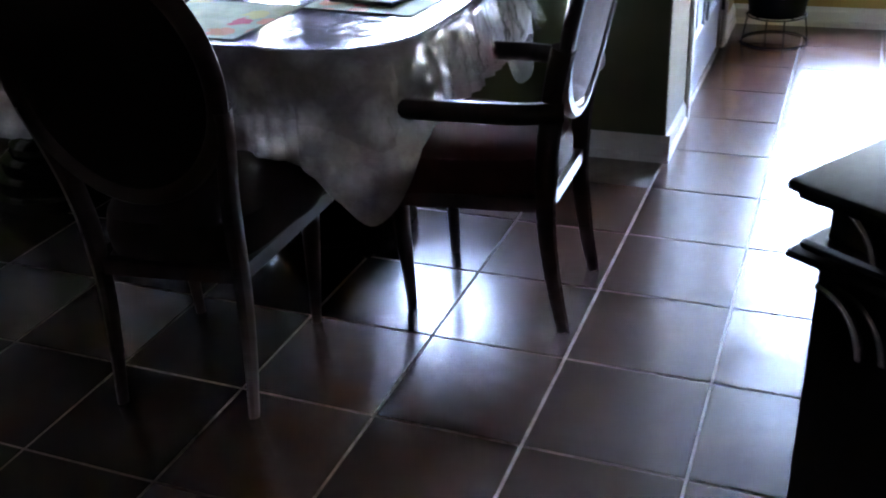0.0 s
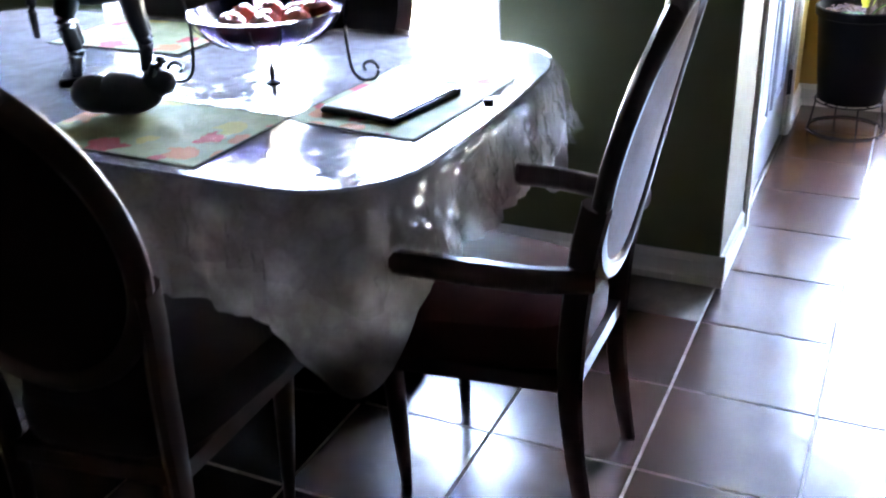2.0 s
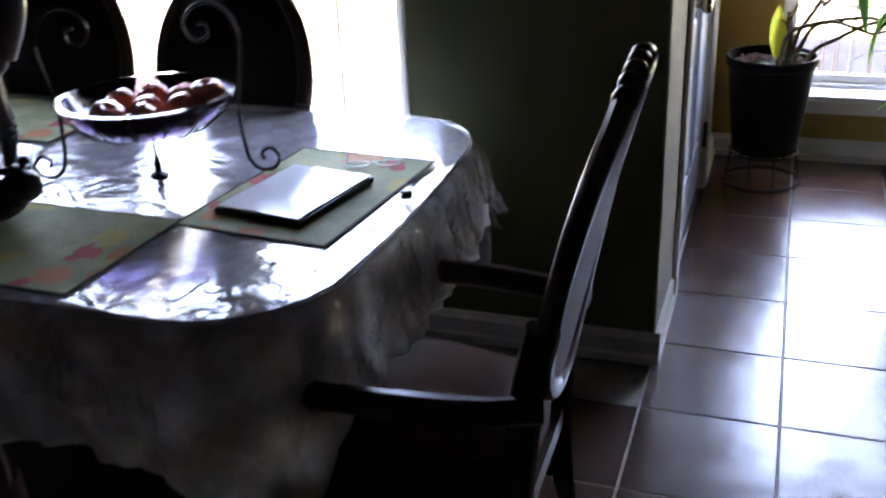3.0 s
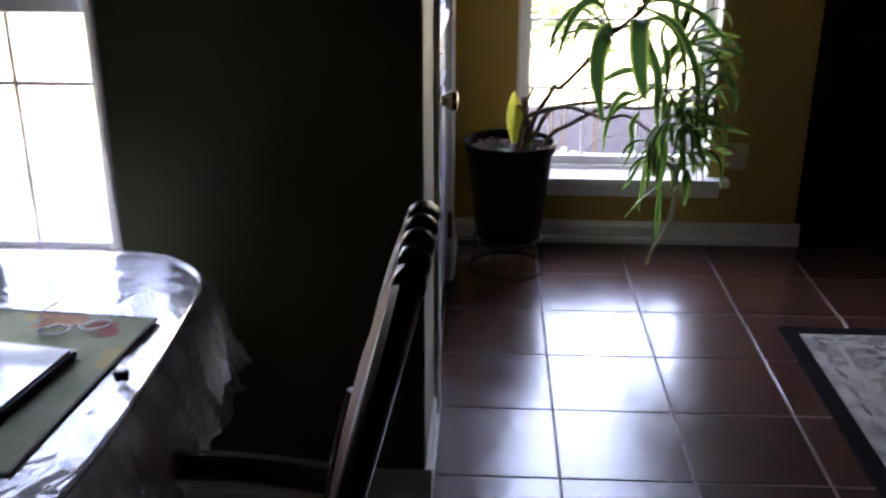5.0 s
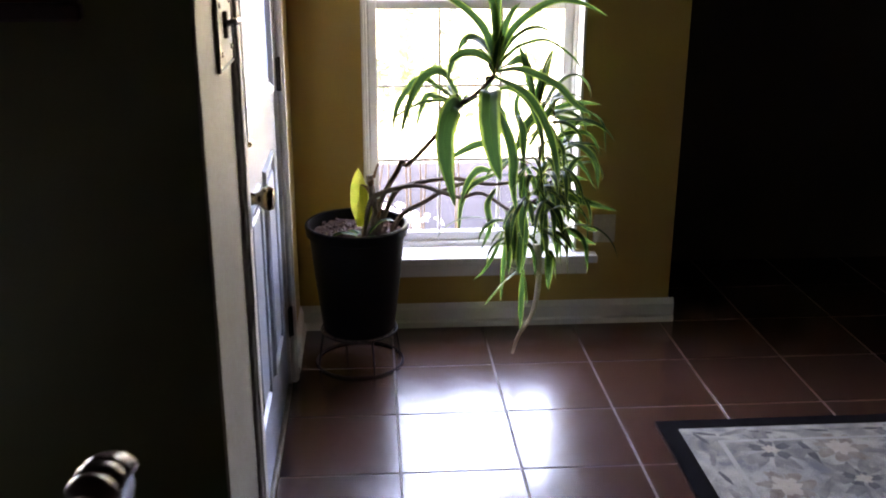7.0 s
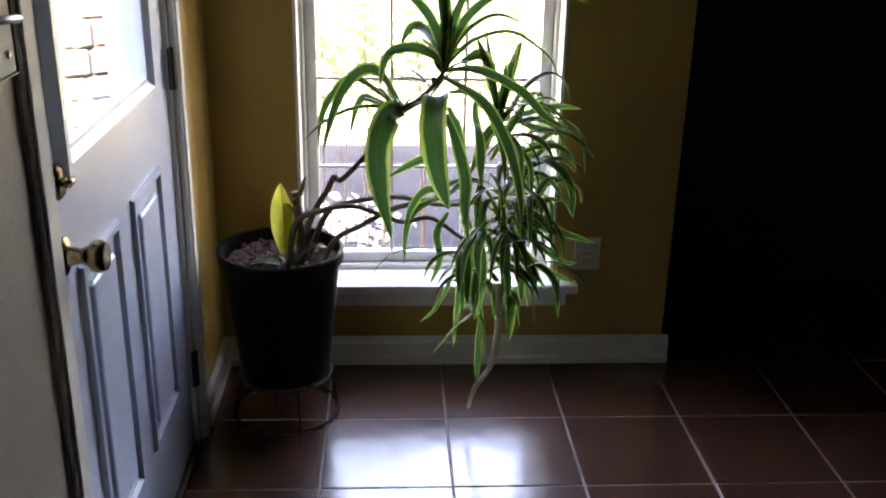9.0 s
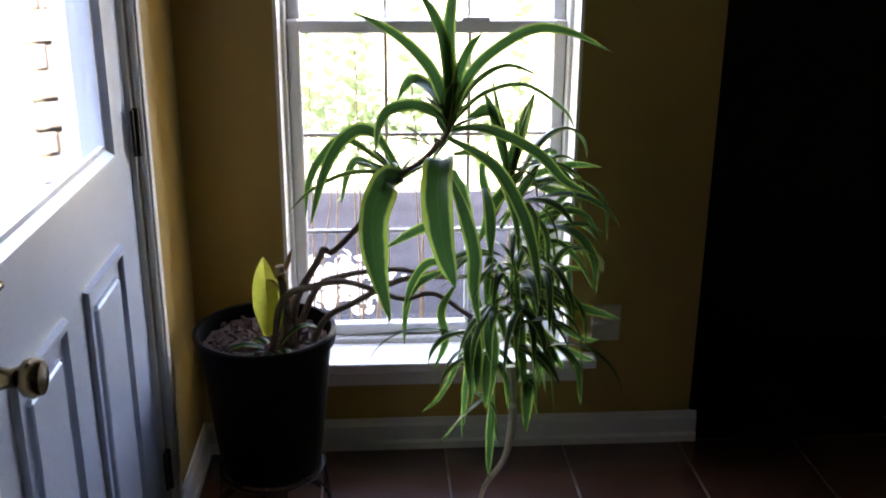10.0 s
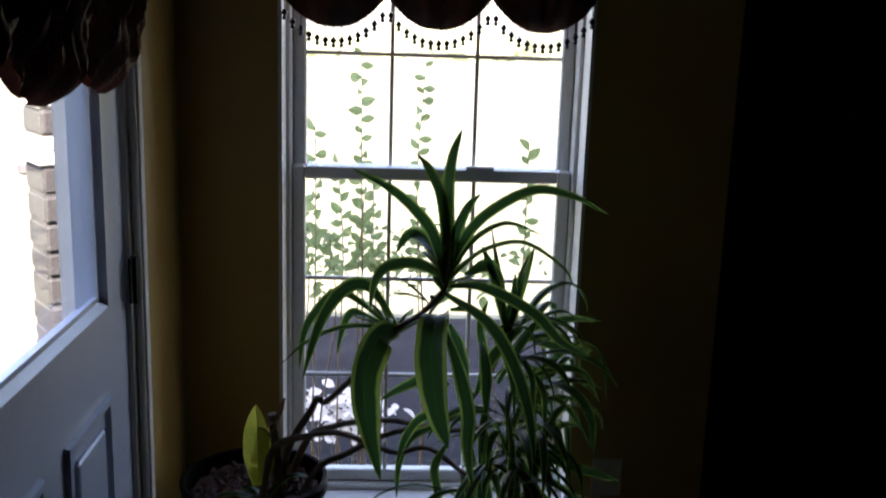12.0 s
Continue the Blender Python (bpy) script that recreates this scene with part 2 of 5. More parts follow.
def striped_leaf_material():
    """Strap leaf: dark green middle, pale line, lime margins; UV x runs across the blade."""
    m = bpy.data.materials.new("striped_leaf")
    m.use_nodes = True
    n, l = m.node_tree.nodes, m.node_tree.links
    p, out = n["Principled BSDF"], n["Material Output"]
    uv, sep, ramp = n.new("ShaderNodeUVMap"), n.new("ShaderNodeSeparateXYZ"), n.new("ShaderNodeValToRGB")
    co, a = n.new("ShaderNodeTexCoord"), n.new("ShaderNodeTexNoise")
    a.inputs["Scale"].default_value = 30
    l.new(co.outputs["Object"], a.inputs["Vector"])
    l.new(uv.outputs[0], sep.inputs[0])
    wob = n.new("ShaderNodeMath")
    wob.operation = "MULTIPLY_ADD"
    wob.inputs[1].default_value = 0.10
    l.new(a.outputs["Fac"], wob.inputs[0])
    l.new(sep.outputs[0], wob.inputs[2])
    l.new(wob.outputs[0], ramp.inputs[0])
    e = ramp.color_ramp.elements
    lime, green, line = (0.20, 0.28, 0.050, 1), (0.018, 0.056, 0.014, 1), (0.085, 0.145, 0.045, 1)
    e[0].position, e[0].color = 0.0, lime
    e[1].position, e[1].color = 1.0, lime
    for at, colour in ((0.15, lime), (0.20, line), (0.23, green), (0.53, green), (0.55, (0.035, 0.085, 0.020, 1)), (0.57, green), (0.86, green), (0.89, line), (0.93, lime)):
        x = e.new(at)
        x.color = colour
    l.new(ramp.outputs[0], p.inputs["Base Color"])
    p.inputs["Roughness"].default_value = 0.42
    p.inputs["Specular IOR Level"].default_value = 0.3
    tr, mix = n.new("ShaderNodeBsdfTranslucent"), n.new("ShaderNodeMixShader")
    mix.inputs[0].default_value = 0.55
    l.new(ramp.outputs[0], tr.inputs[0])
    l.new(p.outputs[0], mix.inputs[1])
    l.new(tr.outputs[0], mix.inputs[2])
    l.new(mix.outputs[0], out.inputs[0])
    return m


def tile_material():
    """Glazed brown tile: each tile its own tone, cloudy in itself, with a slow waviness in the glaze."""
    m = bpy.data.materials.new("brown_tile")
    m.use_nodes = True
    n, l = m.node_tree.nodes, m.node_tree.links
    p = n["Principled BSDF"]
    co, info, shift = n.new("ShaderNodeTexCoord"), n.new("ShaderNodeObjectInfo"), n.new("ShaderNodeVectorMath")
    shift.operation = "MULTIPLY_ADD"
    shift.inputs[1].default_value = (17.0, 23.0, 11.0)
    l.new(info.outputs["Random"], shift.inputs[0])
    l.new(co.outputs["Object"], shift.inputs[2])
    a, w, mix, add = n.new("ShaderNodeTexNoise"), n.new("ShaderNodeTexNoise"), n.new("ShaderNodeMix"), n.new("ShaderNodeMath")
    a.inputs["Scale"].default_value, a.inputs["Detail"].default_value = 7.0, 2.0
    w.inputs["Scale"].default_value, w.inputs["Detail"].default_value = 10.0, 1.0
    for q in (a, w):
        l.new(shift.outputs[0], q.inputs["Vector"])
    add.operation = "MULTIPLY_ADD"
    add.inputs[1].default_value = 0.4
    l.new(info.outputs["Random"], add.inputs[0])
    l.new(a.outputs["Fac"], add.inputs[2])
    mix.data_type = "RGBA"
    mix.inputs["A"].default_value, mix.inputs["B"].default_value = (0.050, 0.018, 0.011, 1), (0.088, 0.034, 0.020, 1)
    l.new(add.outputs[0], mix.inputs["Factor"])
    l.new(mix.outputs["Result"], p.inputs["Base Color"])
    k = n.new("ShaderNodeBump")
    k.inputs["Strength"].default_value, k.inputs["Distance"].default_value = 0.15, 0.01
    l.new(w.outputs["Fac"], k.inputs["Height"])
    l.new(k.outputs[0], p.inputs["Normal"])
    fine, rr = n.new("ShaderNodeTexNoise"), n.new("ShaderNodeMapRange")
    fine.inputs["Scale"].default_value, fine.inputs["Detail"].default_value = 9.0, 1.0
    l.new(shift.outputs[0], fine.inputs["Vector"])
    rr.inputs["From Min"].default_value, rr.inputs["From Max"].default_value = 0.3, 0.7
    rr.inputs["To Min"].default_value, rr.inputs["To Max"].default_value = 0.205, 0.265
    l.new(fine.outputs["Fac"], rr.inputs["Value"])
    l.new(rr.outputs[0], p.inputs["Roughness"])
    p.inputs["Specular IOR Level"].default_value = 1.0
    p.inputs["IOR"].default_value = 1.66
    return m


def rug_material():
    """Carpet with vague grey, blue and rust flowers on cream."""
    m = material("flowered_carpet", (0.55, 0.51, 0.39), 0.95, second=(0.19, 0.185, 0.16), scale=13, fine=240, bump=0.4, spread=0.14, spec=0.08)
    n, l = m.node_tree.nodes, m.node_tree.links
    p = n["Principled BSDF"]
    co, v, ramp, mix = n.new("ShaderNodeTexCoord"), n.new("ShaderNodeTexVoronoi"), n.new("ShaderNodeValToRGB"), n.new("ShaderNodeMix")
    v.inputs["Scale"].default_value = 3.6
    l.new(co.outputs["Object"], v.inputs["Vector"])
    l.new(v.outputs["Distance"], ramp.inputs[0])
    e = ramp.color_ramp.elements
    e[0].position, e[0].color = 0.0, (0.50, 0.44, 0.30, 1)
    e[1].position, e[1].color = 0.5, (0.45, 0.42, 0.36, 1)
    for at, colour in ((0.07, (0.10, 0.05, 0.04, 1)), (0.15, (0.34, 0.19, 0.13, 1)), (0.22, (0.52, 0.47, 0.37, 1)), (0.28, (0.12, 0.13, 0.17, 1)), (0.33, (0.46, 0.42, 0.34, 1)), (0.42, (0.22, 0.23, 0.27, 1))):
        x = e.new(at)
        x.color = colour
    mix.data_type = "RGBA"
    mix.inputs["Factor"].default_value = 0.6
    old = p.inputs["Base Color"].links[0].from_socket
    l.new(ramp.outputs[0], mix.inputs["A"])
    l.new(old, mix.inputs["B"])
    l.new(mix.outputs["Result"], p.inputs["Base Color"])
    return m


def placemat_material():
    """Woven mat with soft yellow-green ground and red and orange leaves."""
    m = material("leaf_print_mat", (0.30, 0.32, 0.16), 0.8, second=(0.15, 0.19, 0.08), scale=10, fine=240, bump=0.3, spread=0.3)
    n, l = m.node_tree.nodes, m.node_tree.links
    p = n["Principled BSDF"]
    co, v, cut, mix, tone = (n.new("ShaderNodeTexCoord"), n.new("ShaderNodeTexVoronoi"), n.new("ShaderNodeMath"), n.new("ShaderNodeMix"), n.new("ShaderNodeValToRGB"))
    v.inputs["Scale"].default_value = 8.5
    ripple, warp = n.new("ShaderNodeTexNoise"), n.new("ShaderNodeVectorMath")
    ripple.inputs["Scale"].default_value = 22
    warp.operation = "MULTIPLY_ADD"
    warp.inputs[1].default_value = (0.09, 0.09, 0.0)
    l.new(co.outputs["Object"], ripple.inputs["Vector"])
    l.new(ripple.outputs["Color"], warp.inputs[0])
    l.new(co.outputs["Object"], warp.inputs[2])
    l.new(warp.outputs[0], v.inputs["Vector"])
    cut.operation = "LESS_THAN"
    cut.inputs[1].default_value = 0.43
    l.new(v.outputs["Distance"], cut.inputs[0])
    sep = n.new("ShaderNodeSeparateColor")
    l.new(v.outputs["Color"], sep.inputs[0])
    l.new(sep.outputs[0], tone.inputs[0])
    e = tone.color_ramp.elements
    tone.color_ramp.interpolation = "CONSTANT"
    e[0].color, e[1].color, e[1].position = (0.38, 0.05, 0.04, 1), (0.36, 0.30, 0.07, 1), 0.66
    x = e.new(0.3)
    x.color = (0.42, 0.16, 0.05, 1)
    mix.data_type = "RGBA"
    l.new(cut.outputs[0], mix.inputs["Factor"])
    l.new(p.inputs["Base Color"].links[0].from_socket, mix.inputs["A"])
    l.new(tone.outputs[0], mix.inputs["B"])
    l.new(mix.outputs["Result"], p.inputs["Base Color"])
    return m


LEAF, RUG, MAT, TILE = striped_leaf_material(), rug_material(), placemat_material(), tile_material()
RUGEDGE = material("black_carpet_border", (0.010, 0.009, 0.010), 0.95, scale=12, fine=240, bump=0.3, spec=0.04)
DRYSHEATH = cloth_material("withered_sheath", (0.16, 0.085, 0.04), (0.09, 0.045, 0.022), 30, 0.25, rough=0.8, fine=90)
DRYLEAF = cloth_material("yellow_leaf", (0.66, 0.64, 0.10), (0.52, 0.58, 0.08), 14, 0.5, rough=0.45, fine=80)


# ---- building helpers ----
def finish(bm, name, mat, smooth=False):
    bmesh.ops.recalc_face_normals(bm, faces=bm.faces)
    me = bpy.data.meshes.new(name)
    bm.to_mesh(me)
    bm.free()
    me.materials.append(mat)
    if smooth:
        me.shade_smooth()
        me.set_sharp_from_angle(angle=radians(38))
    return me


def part(name, bm, mat, parent=None, label="", smooth=True):
    ob = new(name, finish(bm, name, mat, smooth))
    ob.parent = parent
    if label:
        tagged(ob, label)
    return ob


def thing(name, label, category, m=None, group="", kind=""):
    ob = new(name)
    ob.empty_display_size = 0.05
    if m is not None:
        ob.matrix_basis = m
    return tagged(ob, label, category, group, kind)


def box(x0, y0, z0, x1, y1, z1, bevel=0.0, bm=None, seg=1):
    bm = bm or bmesh.new()
    r = bmesh.ops.create_cube(bm, size=1.0)
    for v in r["verts"]:
        v.co = Vector((x0 + (v.co.x + 0.5) * (x1 - x0), y0 + (v.co.y + 0.5) * (y1 - y0), z0 + (v.co.z + 0.5) * (z1 - z0)))
    if bevel:
        es = list({e for v in r["verts"] for e in v.link_edges})
        bmesh.ops.bevel(bm, geom=es, offset=bevel, segments=seg, affect="EDGES", profile=0.5)
    return bm


def lathe(profile, n=32, bm=None, at=(0, 0, 0)):
    """Turns (radius, height) pairs round the z axis."""
    bm = bm or bmesh.new()
    rings = []
    for r, z in profile:
        if r < 1e-5:
            rings.append([bm.verts.new((at[0], at[1], at[2] + z))])
        else:
            rings.append([bm.verts.new((at[0] + r * math.cos(2 * math.pi * i / n), at[1] + r * math.sin(2 * math.pi * i / n), at[2] + z)) for i in range(n)])
    for a, b in zip(rings, rings[1:]):
        for i in range(n):
            j = (i + 1) % n
            vs = [a[i % len(a)], a[j % len(a)], b[j % len(b)], b[i % len(b)]]
            vs = list(dict.fromkeys(vs))
            if len(vs) > 2:
                bm.faces.new(vs)
    return bm


def spline(points, steps=6):
    """A smooth run of points through the given ones (Catmull-Rom)."""
    p = [Vector(q) for q in points]
    p = [p[0] * 2 - p[1]] + p + [p[-1] * 2 - p[-2]]
    out = []
    for i in range(1, len(p) - 2):
        for k in range(steps):
            t = k / steps
            a, b, c, d = p[i - 1:i + 3]
            out.append(0.5 * ((2 * b) + (c - a) * t + (2 * a - 5 * b + 4 * c - d) * t * t + (3 * b - a - 3 * c + d) * t ** 3))
    out.append(p[-2])
    return out


def tube(points, radius, n=8, bm=None, flat=1.0, closed=False, up=(0, 0, 1)):
    """Sweeps a round or flattened section along points; radius is a number or one per point."""
    bm = bm or bmesh.new()
    pts = [Vector(p) for p in points]
    rad = radius if isinstance(radius, (list, tuple)) else [radius] * len(pts)
    if len(rad) != len(pts):
        rad = [rad[0] + (rad[-1] - rad[0]) * i / (len(pts) - 1) for i in range(len(pts))]
    rings = []
    for i, p in enumerate(pts):
        a = pts[i - 1] if (i or closed) else p
        b = pts[(i + 1) % len(pts)] if (i < len(pts) - 1 or closed) else p
        d = (b - a).normalized()
        s = d.cross(Vector(up))
        if s.length < 0.05:
            s = d.cross(Vector((0, 1, 0)))
        s.normalize()
        u = s.cross(d).normalized()
        rings.append([bm.verts.new(p + (s * math.cos(2 * math.pi * k / n) + u * flat * math.sin(2 * math.pi * k / n)) * rad[i]) for k in range(n)])
    pairs = list(zip(rings, rings[1:])) + ([(rings[-1], rings[0])] if closed else [])
    for a, b in pairs:
        for k in range(n):
            bm.faces.new((a[k], a[(k + 1) % n], b[(k + 1) % n], b[k]))
    if not closed:
        bm.faces.new(list(reversed(rings[0])))
        bm.faces.new(rings[-1])
    return bm


def ball(centre, radii, bm=None, seg=16, rings=10):
    bm = bm or bmesh.new()
    r = bmesh.ops.create_uvsphere(bm, u_segments=seg, v_segments=rings, radius=1.0)
    for v in r["verts"]:
        v.co = Vector((centre[0] + v.co.x * radii[0], centre[1] + v.co.y * radii[1], centre[2] + v.co.z * radii[2]))
    return bm


def grid_sheet(nu, nv, f, bm=None, uv=False):
    """A sheet of nu by nv quads with corners at f(u, v), u and v from 0 to 1."""
    bm = bm or bmesh.new()
    layer = bm.loops.layers.uv.verify() if uv else None
    vs = [[bm.verts.new(f(i / nu, j / nv)) for j in range(nv + 1)] for i in range(nu + 1)]
    for i in range(nu):
        for j in range(nv):
            fc = bm.faces.new((vs[i][j], vs[i + 1][j], vs[i + 1][j + 1], vs[i][j + 1]))
            if uv:
                for lp, (a, b) in zip(fc.loops, ((i, j), (i + 1, j), (i + 1, j + 1), (i, j + 1))):
                    lp[layer].uv = (a / nu, b / nv)
    return bm


def structure(name, bm, mat, label, category, smooth=False):
    return tagged(part(name, bm, mat, None, smooth=smooth), label, category, kind="structure")


# ---- the shell ----
YG, YW, XR, H = 1.30, 3.205, 1.452, 2.44     # green wall, window wall, outer corner, ceiling height
TS = 0.355                                  # tile pitch
# Dining window's unseen top is set low, the wall above it limits light
WX0, WX1, WZ0, WZ1 = -2.25, -0.697, 0.605, 1.62    # dining window opening
FX0, FX1, FZ0, FZ1 = 0.258, 1.070, 0.294, 1.98    # foyer window opening
DY0, DY1, DZ = 1.765, 2.735, 2.05                # door opening


def wall_with_hole(a0, a1, b0, b1, h0, h1, v0, v1, top, along):
    """Wall from a0 to a1 and thick from b0 to b1, with an opening h0..h1 wide and v0..v1 high."""
    bm = bmesh.new()
    for s0, s1, z0, z1 in ((a0, h0, -0.12, top), (h1, a1, -0.12, top), (h0, h1, -0.12, v0), (h0, h1, v1, top)):
        if s1 - s0 < 1e-4 or z1 - z0 < 1e-4:
            continue
        if along == "x":
            box(s0, b0, z0, s1, b1, z1, bm=bm)
        else:
            box(b0, s0, z0, b1, s1, z1, bm=bm)
    return bm


structure("wall_dining", wall_with_hole(-3.4, -0.0, YG, YG + 0.15, WX0, WX1, WZ0, WZ1, H, "x"), GREEN,
          "olive green painted wall with a wide window", "wall")
structure("wall_entry", wall_with_hole(YG + 0.15, YW, -0.15, 0.0, DY0, DY1, 0.0, DZ, H, "y"), YELLOW,
          "ochre yellow wall holding the entry door", "wall")
structure("wall_window", wall_with_hole(-0.15, XR, YW, YW + 0.2, FX0, FX1, FZ0, FZ1, H, "x"), YELLOW,
          "ochre yellow wall with a tall window", "wall")
structure("wall_return", box(XR - 0.15, YW + 0.2, -0.12, XR, 3.9, H), YELLOW, "dim side of the ochre wall", "wall")
structure("wall_far", box(XR - 0.15, 3.9, -0.12, 4.2, 4.05, H), PLAIN, "plain wall coloured dark for the unlit room", "wall")
structure("wall_right", box(4.2, -4.5, -0.12, 4.35, 4.05, H), PLAIN, "plain wall coloured dark for the unlit room", "wall")
structure("wall_back", box(-3.55, -4.65, -0.12, 4.35, -4.5, H), PLAIN, "plain wall behind the room, coloured dark like shade", "wall")
structure("wall_left", box(-3.55, -4.5, -0.12, -3.4, YG + 0.15, H), GREEN, "olive green painted wall", "wall")
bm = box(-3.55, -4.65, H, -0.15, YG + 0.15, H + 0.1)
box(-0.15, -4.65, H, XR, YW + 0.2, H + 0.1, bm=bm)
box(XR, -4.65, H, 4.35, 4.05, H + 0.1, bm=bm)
structure("ceiling", bm, CEILING, "flat unseen ceiling, coloured dark to cut bounced light", "ceiling")
# Unseen roof block, its height set to throw the house's shade on the ground
bm = box(-3.75, -4.85, H + 0.1, 0.10, 1.60, 3.35)
box(-0.35, -4.85, H + 0.1, 4.55, 3.55, 3.35, bm=bm)
structure("roof", bm, ROOFING, "unseen roof block added to shade the ground outside", "roof")


def baseboard(name, p, q, normal):
    """Moulded skirting from p to q on the floor, its face towards normal."""
    prof = ((0.0, 0.0), (0.022, 0.0), (0.022, 0.022), (0.014, 0.030), (0.014, 0.074), (0.008, 0.084), (0.004, 0.096), (0.0, 0.096))
    bm = bmesh.new()
    n = Vector(normal)
    ends = [[bm.verts.new(Vector(e) + n * d + Vector((0, 0, z))) for d, z in prof] for e in (p, q)]
    k = len(prof)
    for i in range(k):
        bm.faces.new((ends[0][i], ends[0][(i + 1) % k], ends[1][(i + 1) % k], ends[1][i]))
    bm.faces.new(ends[0])
    bm.faces.new(list(reversed(ends[1])))
    return structure(name, bm, WHITE, "white moulded baseboard", "baseboard")


baseboard("baseboard", (-3.4, YG, 0), (0.022, YG, 0), (0, -1, 0))
baseboard("baseboard", (0, YG, 0), (0, DY0 - 0.075, 0), (1, 0, 0))
baseboard("baseboard", (0, DY1 + 0.075, 0), (0, YW, 0), (1, 0, 0))
baseboard("baseboard", (0, YW, 0), (XR + 0.022, YW, 0), (0, -1, 0))
baseboard("baseboard", (XR, YW - 0.0, 0), (XR, 3.9, 0), (1, 0, 0))
structure("trim", box(0.0, YG + 0.001, 0.096, 0.006, DY0 - 0.075, H, 0.001), SHADETRIM, "white wall strip beside the door, colour darkened for dim light", "trim")

# ---- entry door ----
door = thing("door_1", "pale panelled entry door with glass above, closed, tinted blue-grey for cool light", "door", kind="structure")
GY0, GY1, GZ0, GZ1 = 1.90, 2.49, 1.085, 1.88
DX = -0.012
bm = bmesh.new()
for y0, y1, z0, z1 in ((DY0 + 0.02, GY0 - 0.03, 0.012, DZ - 0.02), (GY1 + 0.03, DY1 - 0.02, 0.012, DZ - 0.02),
                       (GY0 - 0.03, GY1 + 0.03, 0.012, GZ0 - 0.03), (GY0 - 0.03, GY1 + 0.03, GZ1 + 0.03, DZ - 0.02)):
    box(DX - 0.045, y0, z0, DX, y1, z1, bm=bm)
part("slab", bm, DOORPAINT, door, smooth=False)


def picture_frame(x, y0, y1, z0, z1, w, d0, d1, bm=None):
    """Bevelled frame on a plane x, w wide, rising from d0 outside to d1 inside."""
    bm = bm or bmesh.new()
    loops = []
    for off, dx in ((0, 0), (w * 0.15, d0), (w * 0.5, d0), (w * 0.8, d1), (w, d1), (w, 0)):
        loops.append([bm.verts.new((x + dx, yy, zz)) for yy, zz in ((y0 + off, z0 + off), (y1 - off, z0 + off), (y1 - off, z1 - off), (y0 + off, z1 - off))])
    for a, b in zip(loops, loops[1:]):
        for i in range(4):
            bm.faces.new((a[i], a[(i + 1) % 4], b[(i + 1) % 4], b[i]))
    return bm


part("glazing_frame", picture_frame(DX, GY0 - 0.045, GY1 + 0.045, GZ0 - 0.045, GZ1 + 0.045, 0.05, 0.022, 0.010), DOORPAINT, door, smooth=False)
pane = part("pane", box(DX - 0.026, GY0 - 0.03, GZ0 - 0.03, DX - 0.020, GY1 + 0.03, GZ1 + 0.03), CLEAR, door, smooth=False)
pane.visible_shadow = False
for y0, y1 in ((1.905, 2.168), (2.282, 2.556)):
    bm = picture_frame(DX, y0, y1, 0.245, 0.868, 0.035, 0.010, -0.004)
    box(DX, y0 + 0.05, 0.295, DX + 0.009, y1 - 0.05, 0.818, 0.008, bm=bm)
    part("raised_panel", bm, DOORPAINT, door, smooth=False)
bm = lathe([(0, 0), (0.033, 0), (0.033, 0.006), (0.018, 0.012), (0.013, 0.03), (0.017, 0.042), (0.026, 0.05), (0.029, 0.062), (0.024, 0.074), (0, 0.078)], 24)
for v in bm.verts:
    v.co = Vector((DX + v.co.z, 1.842 + v.co.x, 0.914 + v.co.y))
part("knob", bm, BRASS, door, "polished brass door knob")
bm = lathe([(0, 0), (0.031, 0), (0.031, 0.007), (0.024, 0.013), (0.008, 0.014), (0.008, 0.02), (0, 0.02)], 24)
for v in bm.verts:
    v.co = Vector((DX + v.co.z, 1.848 + v.co.x, 1.043 + v.co.y))
box(DX + 0.018, 1.831, 1.037, DX + 0.032, 1.865, 1.049, 0.003, bm=bm)
part("deadbolt", bm, BRASS, door, "brass deadbolt with a thumb turn")
for z in (0.24, 1.068, 1.85):
    bm = box(0.000, DY1 - 0.040, z - 0.05, 0.006, DY1 - 0.022, z + 0.05, 0.001)
    tube([(0.008, DY1 - 0.021, z - 0.052), (0.008, DY1 - 0.021, z + 0.052)], 0.007, bm=bm)
    part("hinge", bm, DARKMETAL, door, "dark iron hinge")
frame_thing = thing("door_frame", "white painted door casing and jamb", "door frame", kind="structure")
for y0, y1 in ((DY0 - 0.075, DY0), (DY1, DY1 + 0.058)):
    bm = box(0.0, y0, 0.0, 0.016, y1, DZ + 0.075, 0.004)
    box(0.014, y0 + 0.012, 0.0, 0.021, y1 - 0.012, DZ + 0.06, 0.003, bm=bm)
    part("casing", bm, WHITE, frame_thing, smooth=False)
part("casing", box(0.0, DY0, DZ, 0.018, DY1, DZ + 0.075, 0.004), WHITE, frame_thing, smooth=False)
for y0, y1 in ((DY0 - 0.0, DY0 + 0.018), (DY1 - 0.018, DY1)):
    part("jamb", box(-0.15, y0, 0.0, -0.001, y1, DZ - 0.019), WHITE, frame_thing, smooth=False)
part("jamb", box(-0.15, DY0, DZ - 0.018, -0.001, DY1, DZ), WHITE, frame_thing, smooth=False)
part("threshold", box(-0.15, DY0 + 0.019, -0.02, 0.0, DY1 - 0.019, 0.010, 0.003), STEEL, frame_thing, smooth=False)

